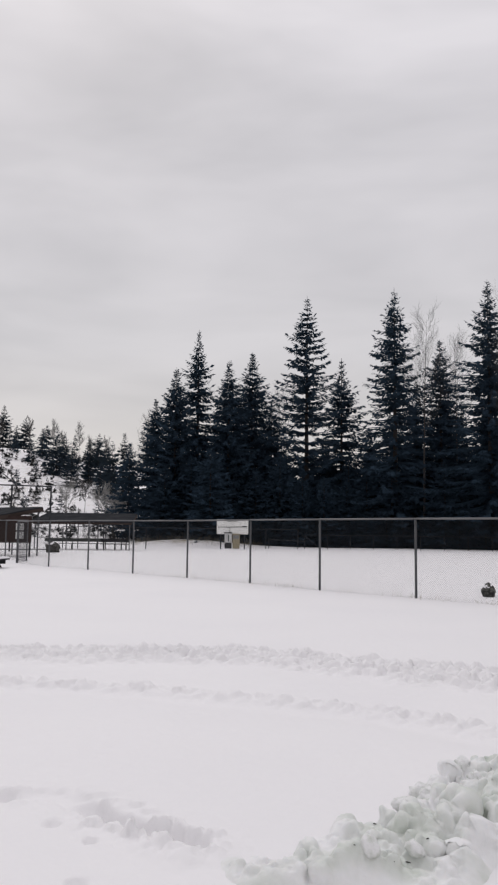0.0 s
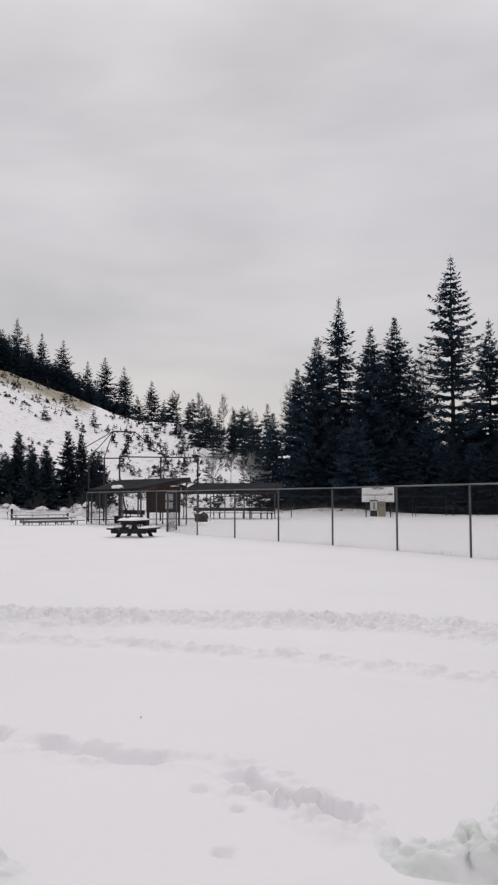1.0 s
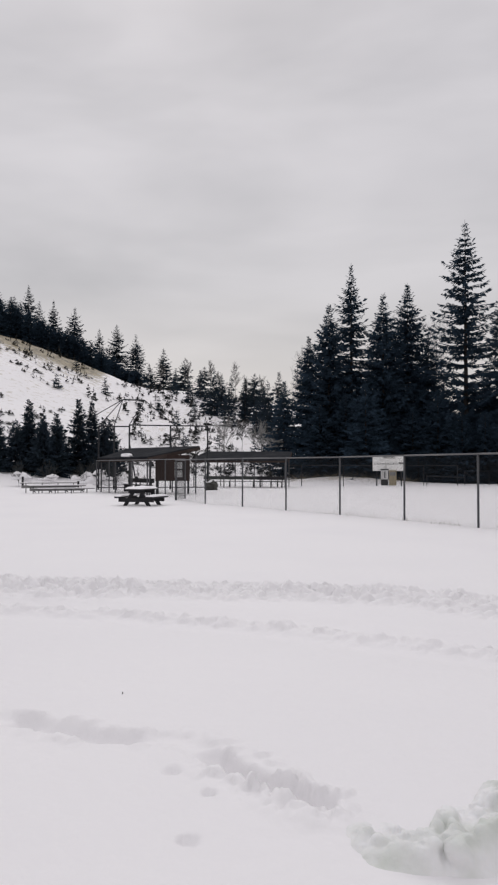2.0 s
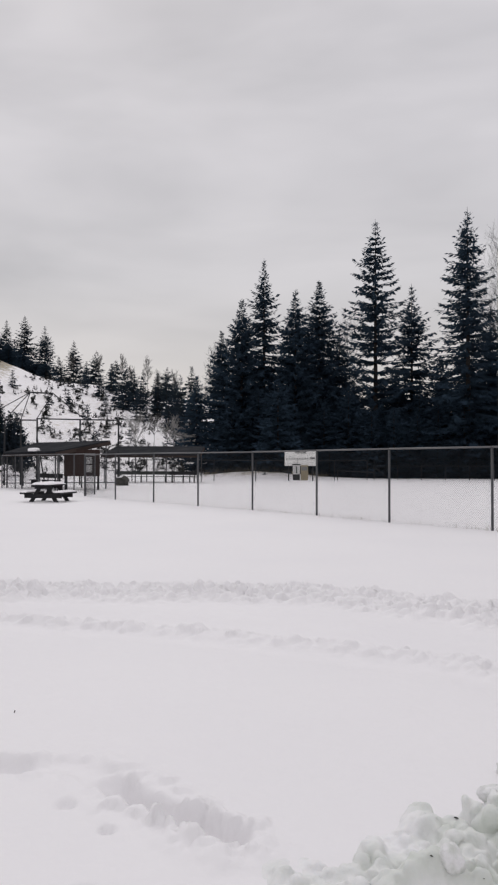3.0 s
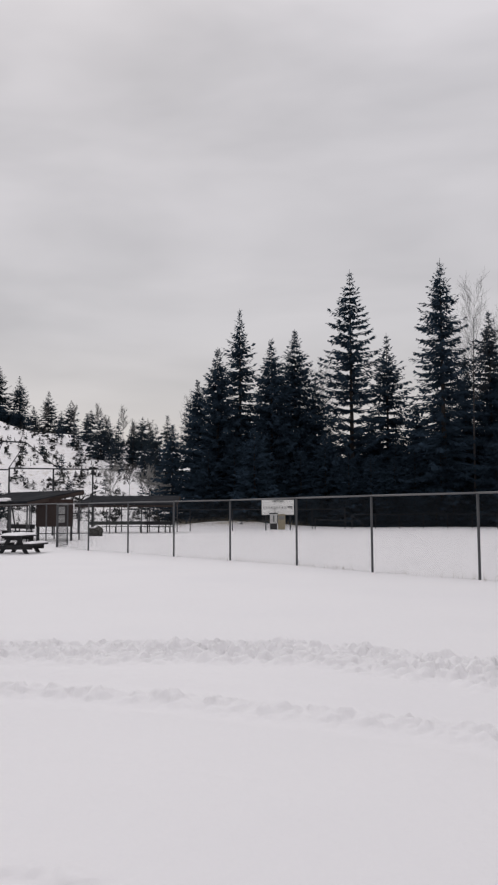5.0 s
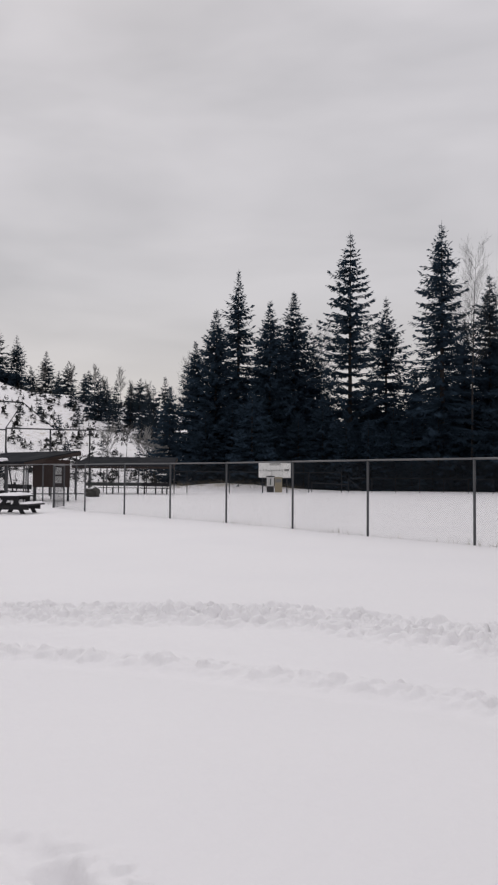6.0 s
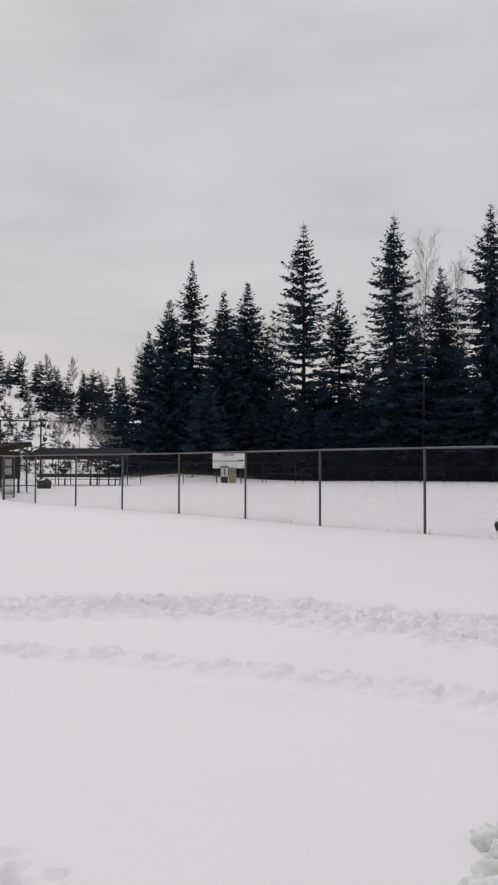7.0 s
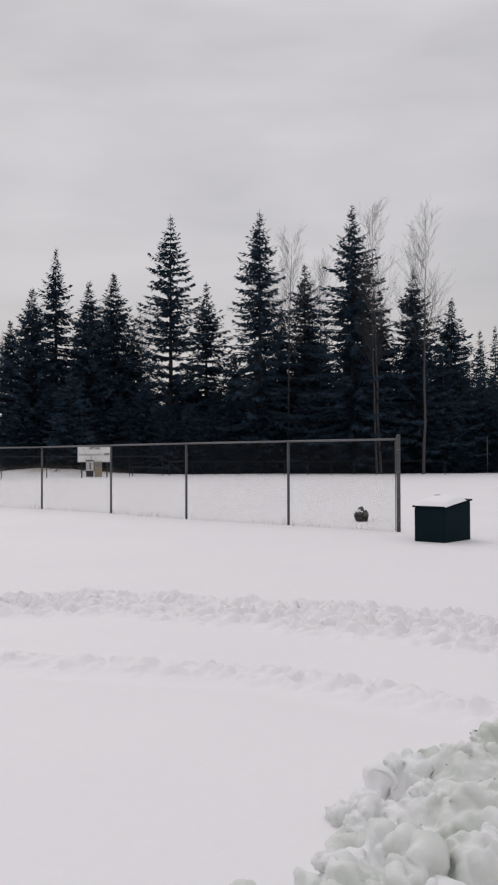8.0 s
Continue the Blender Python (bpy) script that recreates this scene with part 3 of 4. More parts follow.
# ---------------------------------------------------------------- more materials
TIMBER = material("dark_stained_timber", (0.026, 0.027, 0.031), 0.8, gloss=0.15, scale=2.0, fine=30.0, bump=0.4, spots=(0.055, 0.05, 0.048), stretch=(1, 6, 6))
ROOFING = material("dark_roofing_felt", (0.018, 0.020, 0.024), 0.9, gloss=0.03, scale=1.4, fine=25.0, bump=0.5, spots=(0.045, 0.046, 0.05))
RAFTER = material("weathered_rafters", (0.050, 0.038, 0.034), 0.9, gloss=0.1, scale=2.0, fine=20.0, spots=(0.03, 0.026, 0.024))
BROWN = material("red_brown_boards", (0.038, 0.026, 0.023), 0.8, scale=2.2, fine=26.0, bump=0.4, spots=(0.030, 0.021, 0.019), gloss=0.1, stretch=(6, 6, 1), vary=0.1)
PAPER = material("pale_board", (0.55, 0.55, 0.54), 0.7, scale=3.0, fine=20.0, spots=(0.42, 0.42, 0.42))
WHITE = material("white_painted_board", (0.78, 0.78, 0.76), 0.6, scale=2.0, fine=20.0, spots=(0.66, 0.66, 0.64))
INK = material("black_lettering", (0.02, 0.02, 0.022), 0.6, scale=4.0, fine=30.0)
OCHRE = material("ochre_notice", (0.27, 0.235, 0.16), 0.7, scale=5.0, fine=20.0, spots=(0.28, 0.24, 0.16))
GREYWOOD = material("weathered_grey_planks", (0.20, 0.20, 0.20), 0.8, scale=2.5, fine=26.0, bump=0.4, spots=(0.13, 0.13, 0.13), stretch=(1, 6, 6))
BENCHGREEN = material("green_grey_bench_paint", (0.075, 0.085, 0.08), 0.7, scale=2.5, fine=26.0, spots=(0.05, 0.055, 0.055))
DARKPIPE = material("dark_steel_pipe", (0.030, 0.032, 0.036), 0.7, metal=0.0, gloss=0.2, scale=3.0, fine=30.0)
TEAL = material("dark_green_painted_steel", (0.006, 0.015, 0.020), 0.75, gloss=0.03, scale=2.0, fine=24.0, spots=(0.008, 0.018, 0.022), bump=0.2)
STONE = material("dark_mossy_stone", (0.035, 0.034, 0.032), 0.9, gloss=0.1, scale=11.0, fine=40.0, bump=0.8, depth=0.03, spots=(0.20, 0.20, 0.18), amount=0.8)
STRAW = material("dry_grass_stalks", (0.26, 0.22, 0.15), 0.9, scale=5.0, fine=30.0, spots=(0.13, 0.11, 0.08))
SCRUB = material("dark_hill_scrub", (0.026, 0.030, 0.030), 0.9, scale=1.0, fine=6.0, spots=(0.045, 0.04, 0.034))
DIRT = material("dark_debris", (0.030, 0.026, 0.022), 0.9, scale=8.0, fine=40.0)
PALETWIG = material("frosted_twigs", (0.34, 0.34, 0.33), 0.85, scale=2.0, fine=10.0, spots=(0.22, 0.2, 0.18))
DULLSTEEL = material("dull_distant_steel", (0.030, 0.033, 0.038), 0.7, metal=0.0, gloss=0.1, scale=3.0, fine=20.0)


def lump(size, seed, rough=0.25, detail=3, flat=0.0):
    """An uneven rounded lump: a sphere pushed in and out by noise, cut flat below."""
    bm = bmesh.new()
    bmesh.ops.create_icosphere(bm, subdivisions=detail, radius=1.0)
    shift = Vector((seed * 3.7, seed * 1.3, seed * 7.1))
    for v in bm.verts:
        p = v.co.normalized()
        k = 1 + rough * noise.fractal(p * 1.3 + shift, 0.9, 2.1, 4) + rough * 0.5 * abs(noise.noise(p * 3.1 + shift))
        v.co = Vector((p.x * size[0], p.y * size[1], p.z * size[2])) * k
        if v.co.z < flat:
            v.co.z = flat + (v.co.z - flat) * 0.2
    return bm


def snow_slab(size, seed, thick):
    """A pillow of settled snow with a soft uneven edge."""
    n, m = 14, 10
    verts, faces = [], []
    for i in range(n + 1):
        for j in range(m + 1):
            u, v = i / n * 2 - 1, j / m * 2 - 1
            edge = (1 - u ** 6) * (1 - v ** 6)
            wob = 0.05 * noise.noise(Vector((u * 2 + seed, v * 2, seed)))
            verts.append((u * size[0] / 2 * (1 + wob), v * size[1] / 2 * (1 + wob), thick * (edge ** 0.5) * (1 + 0.3 * noise.noise(Vector((u * 2, v * 2, seed + 9.0)))) - 0.004))
    for i in range(n):
        for j in range(m):
            a = i * (m + 1) + j
            faces.append((a, a + m + 1, a + m + 2, a + 1))
    k = len(verts)
    verts += [(-size[0] / 2 * 0.98, -size[1] / 2 * 0.98, -0.004), (size[0] / 2 * 0.98, -size[1] / 2 * 0.98, -0.004), (size[0] / 2 * 0.98, size[1] / 2 * 0.98, -0.004), (-size[0] / 2 * 0.98, size[1] / 2 * 0.98, -0.004)]
    faces.append((k, k + 3, k + 2, k + 1))
    return verts, faces


# ---------------------------------------------------------------- bare birches at the edge of the wood
def bare_tree(rng, height, r, spread, fine=0.011, fork=4, lift=1.0, open_out=0.62):
    """Trunk and limbs as tapering rods: two arrays, stem and twigs."""
    stem, twigs = ([], []), ([], [])

    def rod(store, a, b, ra, rb):
        verts, faces = store
        d = (b - a).normalized()
        u = d.orthogonal().normalized()
        w = d.cross(u)
        i = len(verts)
        sides = 5 if ra > 0.06 else 3
        for c, rr in ((a, ra), (b, rb)):
            for s in range(sides):
                q = 6.283 * s / sides
                verts.append(tuple(c + (u * math.cos(q) + w * math.sin(q)) * rr))
        for s in range(sides):
            faces.append((i + s, i + (s + 1) % sides, i + sides + (s + 1) % sides, i + sides + s))

    def limb(a, d, length, ra, level):
        steps = 4
        for s in range(steps):
            rb = max(fine * 0.6, ra * 0.80)
            d = (d + Vector((rng.gauss(0, 0.11), rng.gauss(0, 0.11), 0.10 * lift))).normalized()
            b = a + d * length / steps
            rod(twigs, a, b, ra, rb)
            if level < 3:
                for q in range(2 if level < 2 else 1):
                    turn = rng.uniform(0, 6.283)
                    side = (d.orthogonal().normalized() * math.cos(turn) + d.cross(d.orthogonal()).normalized() * math.sin(turn))
                    limb(b, (d + side * rng.uniform(0.45, 0.8)).normalized(), length * rng.uniform(0.36, 0.55), max(fine, rb * 0.6), level + 1)
            a, ra = b, rb

    a, ra, n = Vector((0, 0, -0.5)), r, 14
    bend = rng.uniform(-0.03, 0.03)
    for s in range(n):
        b = a + Vector((bend + rng.gauss(0, 0.02), rng.gauss(0, 0.03), 1)) * (height + 0.5) / n
        rb = r * (1 - 0.93 * (s + 1) / n)
        rod(stem, a, b, ra, max(rb, fine))
        f = (s + 1) / n
        if f > 0.5:
            for q in range(fork):
                turn = rng.uniform(0, 6.283)
                limb(a.lerp(b, rng.random()), Vector((math.cos(turn) * open_out, math.sin(turn) * open_out, 1.0)).normalized(), spread * (1.25 - f) * rng.uniform(0.7, 1.2) + 0.8, max(fine * 1.4, rb * 0.35), 1)
        a, ra = b, rb
    return stem, twigs


for k, (x, y, tip, r, spread) in enumerate([(18.4, 85.4, 24.6, 0.15, 5.2), (22.9, 88.5, 22.8, 0.13, 4.6), (26.6, 79.0, 25.6, 0.15, 5.0), (25.9, 78.2, 19.5, 0.13, 3.2), (30.0, 76.4, 23.6, 0.16, 5.4), (3.6, 94.5, 17.0, 0.10, 3.4), (-12.2, 97, 14.5, 0.10, 3.0)]):
    t = thing("birch_tree", pose(x, y, height_at(x, y)), "tall leafless birch with pale trunk and fine twigs", "tree", "bare birches")
    stem, twigs = bare_tree(random.Random(70 + k), tip - height_at(x, y), r, spread, fine=0.0075, fork=5, lift=1.0, open_out=0.60)
    part("trunk", stem, BIRCH, t)
    part("twig_crown", twigs, TWIG, t)

for k, (turn, r, tall, mat) in enumerate([(12.6, 96, 4.5, PALETWIG), (10.2, 98, 4.5, PALETWIG), (9.4, 101, 3.6, PALETWIG), (11.4, 112, 3.4, TWIG), (9.0, 96, 3.4, PALETWIG)]):
    x, y = -math.sin(radians(turn)) * r, math.cos(radians(turn)) * r
    t = thing("bare_shrub", pose(x, y, height_at(x, y) - 0.1), "leafless grey-brown shrub standing in the snow", "shrub", "hillside shrubs")
    stem, twigs = bare_tree(random.Random(90 + k), tall, 0.05, tall * 0.42, fine=0.015, fork=2, lift=0.6)
    part("stem", stem, mat, t)
    part("twig_crown", twigs, mat, t)

# thin bare saplings standing out against the sky on the shoulder of the hill
for k, (turn, r, tall) in enumerate([(10.0, 150, 7.5), (11.1, 156, 6.5), (11.9, 160, 8.5), (13.0, 164, 6.0), (13.7, 168, 7.5), (15.3, 176, 6.5), (17.2, 184, 5.5)]):
    x, y = -math.sin(radians(turn)) * r, math.cos(radians(turn)) * r
    t = thing("bare_sapling", pose(x, y, height_at(x, y) - 0.1), "thin leafless sapling on the snowy hilltop", "tree", "hilltop saplings")
    stem, twigs = bare_tree(random.Random(130 + k), tall, 0.07, 1.3, fine=0.016, fork=2, lift=1.2, open_out=0.5)
    part("trunk", stem, TWIG, t)
    part("twig_crown", twigs, TWIG, t)


# ---------------------------------------------------------------- snow-laden bushes at the foot of the hill
for k, (turn, r, size) in enumerate([(24.6, 66, 0.8), (20.8, 60, 0.7), (21.4, 63, 0.9), (22.3, 66, 0.7), (19.9, 62, 0.6), (26.6, 66, 0.8)]):
    x, y = -math.sin(radians(turn)) * r, math.cos(radians(turn)) * r
    t = thing("snowy_bush", pose(x, y, height_at(x, y)), "low bush bowed under wet snow", "shrub", "snowy bushes")
    rng = random.Random(200 + k)
    for q in range(7):
        s = size * rng.uniform(0.3, 0.6)
        o = smooth(part("snow_clump", lump((s, s, s * 0.7), 80 + k * 9 + q, 0.5, 2), SNOW_CAP, t))
        o.matrix_local = pose(rng.gauss(0, size * 0.5), rng.gauss(0, size * 0.4), size * rng.uniform(0.2, 1.3))
    stem, twigs = bare_tree(rng, size * 1.1, 0.02, size * 0.35, fine=0.010, fork=1, lift=0.3)
    part("twig_crown", (stem[0] + twigs[0], stem[1] + [tuple(v + len(stem[0]) for v in f) for f in twigs[1]]), SCRUB, t)


# ---------------------------------------------------------------- scrub and stumps over the hillside
def hill_scrub():
    """Seedling firs and low dark clumps, thick on the right shoulder and thin on the open slope."""
    rng = random.Random(12)
    verts, faces, spots = [], [], []
    for k in range(4600):
        turn = rng.uniform(6, 34)
        r = rng.uniform(86 if turn < 18 else 78, 192)
        x, y = -math.sin(radians(turn)) * r, math.cos(radians(turn)) * r
        here = 0.45 * noise.noise(Vector((x * 0.06, y * 0.06, 3.0))) + 0.6 * noise.noise(Vector((x * 0.2, y * 0.2, 8.0)))
        if here > 0.0 + 0.12 * (turn > 19) * (r > 110):
            spots.append((x, y, r))
    lift = heights([s[0] for s in spots], [s[1] for s in spots])
    for (x, y, r), z in zip(spots, lift):
        low = rng.random() < 0.45
        tall = (rng.uniform(0.25, 0.55) if low else rng.uniform(0.35, 1.05) * (1 + (rng.random() < 0.16) * 1.0)) * (0.7 + r / 300)
        wide = tall * (rng.uniform(0.7, 1.4) if low else rng.uniform(0.30, 0.50))
        for q in range(15):
            a, f = rng.uniform(0, 6.283), (q + rng.random()) / 15
            out = wide * ((1 - f) ** 0.5 if low else (1 - f) + 0.06)
            c = Vector((x, y, z - 0.06 + tall * f * 0.92))
            d = Vector((math.cos(a) * out, math.sin(a) * out, tall * rng.uniform(-0.06, 0.12)))
            w = Vector((-math.sin(a) * out * 0.45, math.cos(a) * out * 0.55, tall * rng.uniform(-0.10, 0.10)))
            i = len(verts)
            verts.extend([tuple(c - d * 0.2), tuple(c + d * 0.5 + w), tuple(c + d), tuple(c + d * 0.5 - w - Vector((0, 0, tall * 0.10)))])
            faces.append((i, i + 1, i + 2, i + 3))
    ob = part("hillside_scrub", (verts, faces), SCRUB)
    tagged(ob, "low dark scrub and seedlings dotting the snowy hillside", "scrub", kind="stuff")


hill_scrub()


# ---------------------------------------------------------------- picnic table
def picnic_table(m):
    t = thing("picnic_table", m, "dark timber picnic table with snow on top and benches", "table")
    for k in range(5):
        part("top_board", box((0.148, 1.9, 0.06), pose(-0.31 + 0.155 * k, 0, 0.68), 0.006), TIMBER, t)
    for side in (-1, 1):
        for k in range(2):
            part("bench_board", box((0.15, 1.9, 0.07), pose(side * (0.70 + 0.158 * k), 0, 0.36), 0.006), TIMBER, t)
    for y in (-0.62, 0.62):
        part("bench_bearer", box((1.72, 0.07, 0.17), pose(0, y, 0.245), 0.006), TIMBER, t)
        part("top_bearer", box((0.76, 0.07, 0.12), pose(0, y, 0.59), 0.006), TIMBER, t)
        for side in (-1, 1):
            part("leg", box((0.16, 0.07, 1.02), pose(side * 0.42, y + 0.075, 0.24, 0, side * -34, 0), 0.006), TIMBER, t)
    m2 = m
    s = smooth(part("table_snow", snow_slab((0.84, 1.92), 2.0, 0.10), SNOW_CAP))
    s.matrix_world = m2 @ pose(0, 0, 0.712)
    tagged(s, "thick pillow of snow on the picnic table", "snow")
    for side in (-1, 1):
        s = smooth(part("bench_snow", snow_slab((0.33, 1.88), 5.0 + side, 0.075), SNOW_CAP))
        s.matrix_world = m2 @ pose(side * 0.78, 0, 0.397)
        tagged(s, "settled snow on a picnic bench", "snow", "bench snow")


picnic_table(pose(-10.2, 31.3, height_at(-10.2, 31.3), 0, 0, -4) @ Matrix.Diagonal((0.86, 0.9, 0.94, 1)))


# ---------------------------------------------------------------- bleachers
def bleachers(m):
    t = thing("bleachers", m, "low weathered three-row bleachers with snow on the seats", "bleachers")
    for k, (dy, z, dx) in enumerate(((-0.75, 0.30, 0.45), (0.0, 0.47, 0.1), (0.75, 0.64, -0.25))):
        part("seat_plank", box((4.1, 0.26, 0.05), pose(dx, dy, z), 0.006), GREYWOOD, t)
        s = smooth(part("seat_snow", snow_slab((4.05, 0.25), 3.0 + k, 0.045), SNOW_CAP, t, "thin snow cover"))
        s.matrix_local = pose(dx, dy, z + 0.026)
        if k:
            part("foot_plank", box((3.9, 0.18, 0.16), pose(dx - 0.1, dy - 0.34, z - 0.22), 0.006), GREYWOOD, t)
    for x in (-1.7, -0.55, 0.6, 1.75):
        for dy, z, dx in ((-0.75, 0.30, 0.3), (0.0, 0.47, 0.1), (0.75, 0.64, -0.25)):
            part("leg", box((0.05, 0.05, z + 0.1), pose(x + dx * 0.8, dy, z / 2 - 0.07)), DARKPIPE, t)
        part("cross_beam", box((0.05, 1.6, 0.05), pose(x, 0, 0.26, 12, 0, 0)), DARKPIPE, t)


bleachers(pose(-20.25, 45.4, height_at(-20.25, 45.4) - 0.02, 0, 0, 42) @ Matrix.Diagonal((0.84, 0.9, 0.95, 1)))


# ---------------------------------------------------------------- team shelters
def shelter(name, corners, low, high, label, posts_front=3, posts_back=3, over=0.25, low_side="front"):
    """A lean-to roof on posts. corners: front left, front right, back right, back left on the ground."""
    t = thing(name, Matrix(), label, "shelter", "team shelters")
    fl, fr, br, bl = (Vector((*c, height_at(*c))) for c in corners)
    lifts = (low, low, high, high)
    top = [Vector((c.x, c.y, h)) for c, h in zip((fl, fr, br, bl), lifts)]
    mid = sum(top, Vector()) / 4
    top = [p + (p - mid).normalized() * over for p in top]
    bm = bmesh.new()
    lower = [bm.verts.new(p) for p in top]
    upper = [bm.verts.new(p + Vector((0, 0, 0.11))) for p in top]
    bm.faces.new(lower[::-1])
    bm.faces.new(upper)
    for k in range(4):
        bm.faces.new((lower[k], lower[(k + 1) % 4], upper[(k + 1) % 4], upper[k]))
    roof = part("roof", bm, ROOFING, t, "dark roofing felt")
    for k in range(9):
        f = (k + 0.5) / 9
        a, b = top[0].lerp(top[1], f), top[3].lerp(top[2], f)
        d = b - a
        bm = bmesh.new()
        turn = d.to_track_quat("Y", "Z").to_matrix().to_4x4()
        add_box(bm, (0.05, d.length * 0.96, 0.12), Matrix.Translation((a + b) / 2 - Vector((0, 0, 0.065))) @ turn, 0.004)
        part("rafter", bm, RAFTER, roof)
    for a, b in ((top[1], top[2]), (top[0], top[3])):
        d = b - a
        bm = bmesh.new()
        add_box(bm, (0.03, d.length + 0.04, 0.20), Matrix.Translation((a + b) / 2 + (b - a).cross(Vector((0, 0, 1))).normalized() * (0.018 if a is top[1] else -0.018) - Vector((0, 0, 0.05))) @ d.to_track_quat("Y", "Z").to_matrix().to_4x4(), 0.004)
        part("barge_board", bm, RAFTER, roof, "faded brown board")
    for a, b, n, h in ((fl, fr, posts_front, low), (bl, br, posts_back, high)):
        for k in range(n):
            p = a.lerp(b, k / (n - 1))
            part("post", box((0.07, 0.07, h + 0.3), pose(p.x, p.y, (h - 0.3) / 2)), POST_STEEL, t)
        d = b - a
        turn = math.degrees(math.atan2(d.y, d.x))
        c = (a + b) / 2
        part("beam", box((d.length + 0.3, 0.08, 0.16), pose(c.x, c.y, h - 0.10, 0, 0, turn)), RAFTER, t)
    return t


shelter("team_shelter", ((-18.4, 47.9), (-13.95, 43.4), (-12.0, 46.5), (-17.6, 51.0)), 2.03, 2.66, "open timber team shelter with a dark lean-to roof", 4, 4)
shelter("team_shelter", ((-16.1, 61.5), (-9.0, 61.9), (-9.2, 65.4), (-15.7, 64.6)), 2.10, 2.72, "open team shelter with dark roof and long bench", 4, 4)

s = smooth(part("roof_snow", lump((0.55, 0.28, 0.13), 3.0, 0.3, 3, -0.05), SNOW_CAP))
s.matrix_world = pose(-15.75, 45.1, 2.20, 0, 0, -45)
tagged(s, "last patch of snow on the shelter roof edge", "snow")


def bench(m, length, label, mat, backrest=True):
    t = thing("bench", m, label, "bench", "shelter benches")
    for k in range(2):
        part("seat_plank", box((length, 0.17, 0.045), pose(0, -0.1 + 0.19 * k, 0.45)), mat, t)
    if backrest:
        part("back_plank", box((length, 0.04, 0.26), pose(0, 0.24, 0.72, -8, 0, 0)), mat, t)
    n = max(3, int(length / 1.3))
    for k in range(n):
        x = -length / 2 + 0.25 + (length - 0.5) * k / (n - 1)
        part("leg", box((0.08, 0.34, 0.55), pose(x, 0, 0.17)), mat, t)
        if backrest:
            part("back_post", box((0.06, 0.05, 0.55), pose(x, 0.20, 0.58, -8, 0, 0)), mat, t)


bench(pose(-16.3, 48.6, height_at(-16.3, 48.6), 0, 0, -45), 3.6, "dark plank bench inside the shelter", TIMBER)
bench(pose(-12.7, 63.4, height_at(-12.7, 63.4), 0, 0, 4), 6.2, "long green-grey plank bench with a back rail", BENCHGREEN)
bench(pose(-10.2, 62.6, height_at(-10.2, 62.6), 0, 0, 4), 2.2, "short dark plank bench beside the long one", TIMBER)


def scorer_booth(m):
    t = thing("scorer_booth", m, "raised red-brown boarded booth with pale notice boards", "booth")
    for k in range(9):
        part("board", box((0.205, 0.03, 1.44), pose(-0.84 + 0.21 * k, -0.62, 1.50), 0.004), BROWN, t)
    for side in (-1, 1):
        for k in range(6):
            part("board", box((0.03, 0.205, 1.44), pose(side * 0.94, -0.52 + 0.21 * k, 1.50), 0.004), BROWN, t)
    part("back_panel", box((1.86, 0.03, 1.44), pose(0, 0.66, 1.50)), BROWN, t)
    part("floor_panel", box((1.9, 1.3, 0.06), pose(0, 0.02, 0.78)), RAFTER, t)
    for dx in (-0.88, 0.88):
        for dy in (-0.56, 0.60):
            part("leg", box((0.09, 0.09, 1.0), pose(dx, dy, 0.30)), DARKPIPE, t)
    for z in (1.62, 1.16):
        part("notice_board", box((0.42, 0.02, 0.38), pose(0.34, -0.648, z), 0.003), PAPER, t, "pale board")


scorer_booth(pose(-12.95, 45.0, height_at(-12.95, 45.0), 0, 0, 14))


# ---------------------------------------------------------------- tall backstop and wing fences
def backstop():
    t = thing("backstop", Matrix(), "tall dark pipe backstop with a raised hood frame", "backstop")
    a, b, c = (-20.6, 53.0), (-18.6, 53.6), (-13.6, 55.8)
    spans = [(a, b, 4.35), (b, c, 4.45)]
    spots = [(a, 4.35), ((-19.6, 53.3), 4.4), (b, 4.5), ((-16.0, 54.75), 4.45), (c, 4.45)]
    for (x, y), h in spots:
        part("post", tube((x, y, -0.3), (x, y, h), 0.055), DARKPIPE, t)
    for p, q, h in spans:
        for z in (h, 2.2, 0.15):
            part("rail", tube((*p, z), (*q, z), 0.045 if z == h else 0.03), DARKPIPE, t)
        part("wire_mesh", link_mesh((*p, 0), (*q, 0), 0.0, h, 0.16, 0.0016), DULLSTEEL, t)
    hood = [(-19.2, 53.9, 6.25), (-17.75, 54.3, 6.2)]
    part("hood_rail", tube(*hood, 0.05), DARKPIPE, t)
    for p, q in (((*a, 4.35), hood[0]), ((*b, 4.5), hood[1]), (hood[1], (-15.7, 54.9, 4.45)), (hood[0], (-21.6, 52.6, 4.6)), ((-19.6, 53.3, 4.4), hood[0])):
        part("hood_strut", tube(p, q, 0.03), DARKPIPE, t)
    for p, q in (((-18.6, 53.6, 3.2), (-17.6, 52.4, 0.0)), ((-19.6, 53.3, 3.2), (-19.0, 52.2, 0.0))):
        part("brace", tube(p, q, 0.045), DARKPIPE, t)


backstop()
chain_fence("shelter_fence", [(-18.75, 48.0), (-18.1, 47.6), (-16.0, 47.0), (-13.45, 45.9)][:1] + [(-17.2, 46.1), (-15.0, 43.9), (-13.4, 42.1), (-12.0, 40.4), (-10.5, 38.8)], 1.93, "tall chain-link fence in front of the team shelter", cell=0.08, r=0.032, wire=0.0016)
chain_fence("link_fence", [(-10.5, 38.8), (-10.35, 36.75)], 1.86, "short chain-link return beside the shelter", cell=0.08, wire=0.0016)

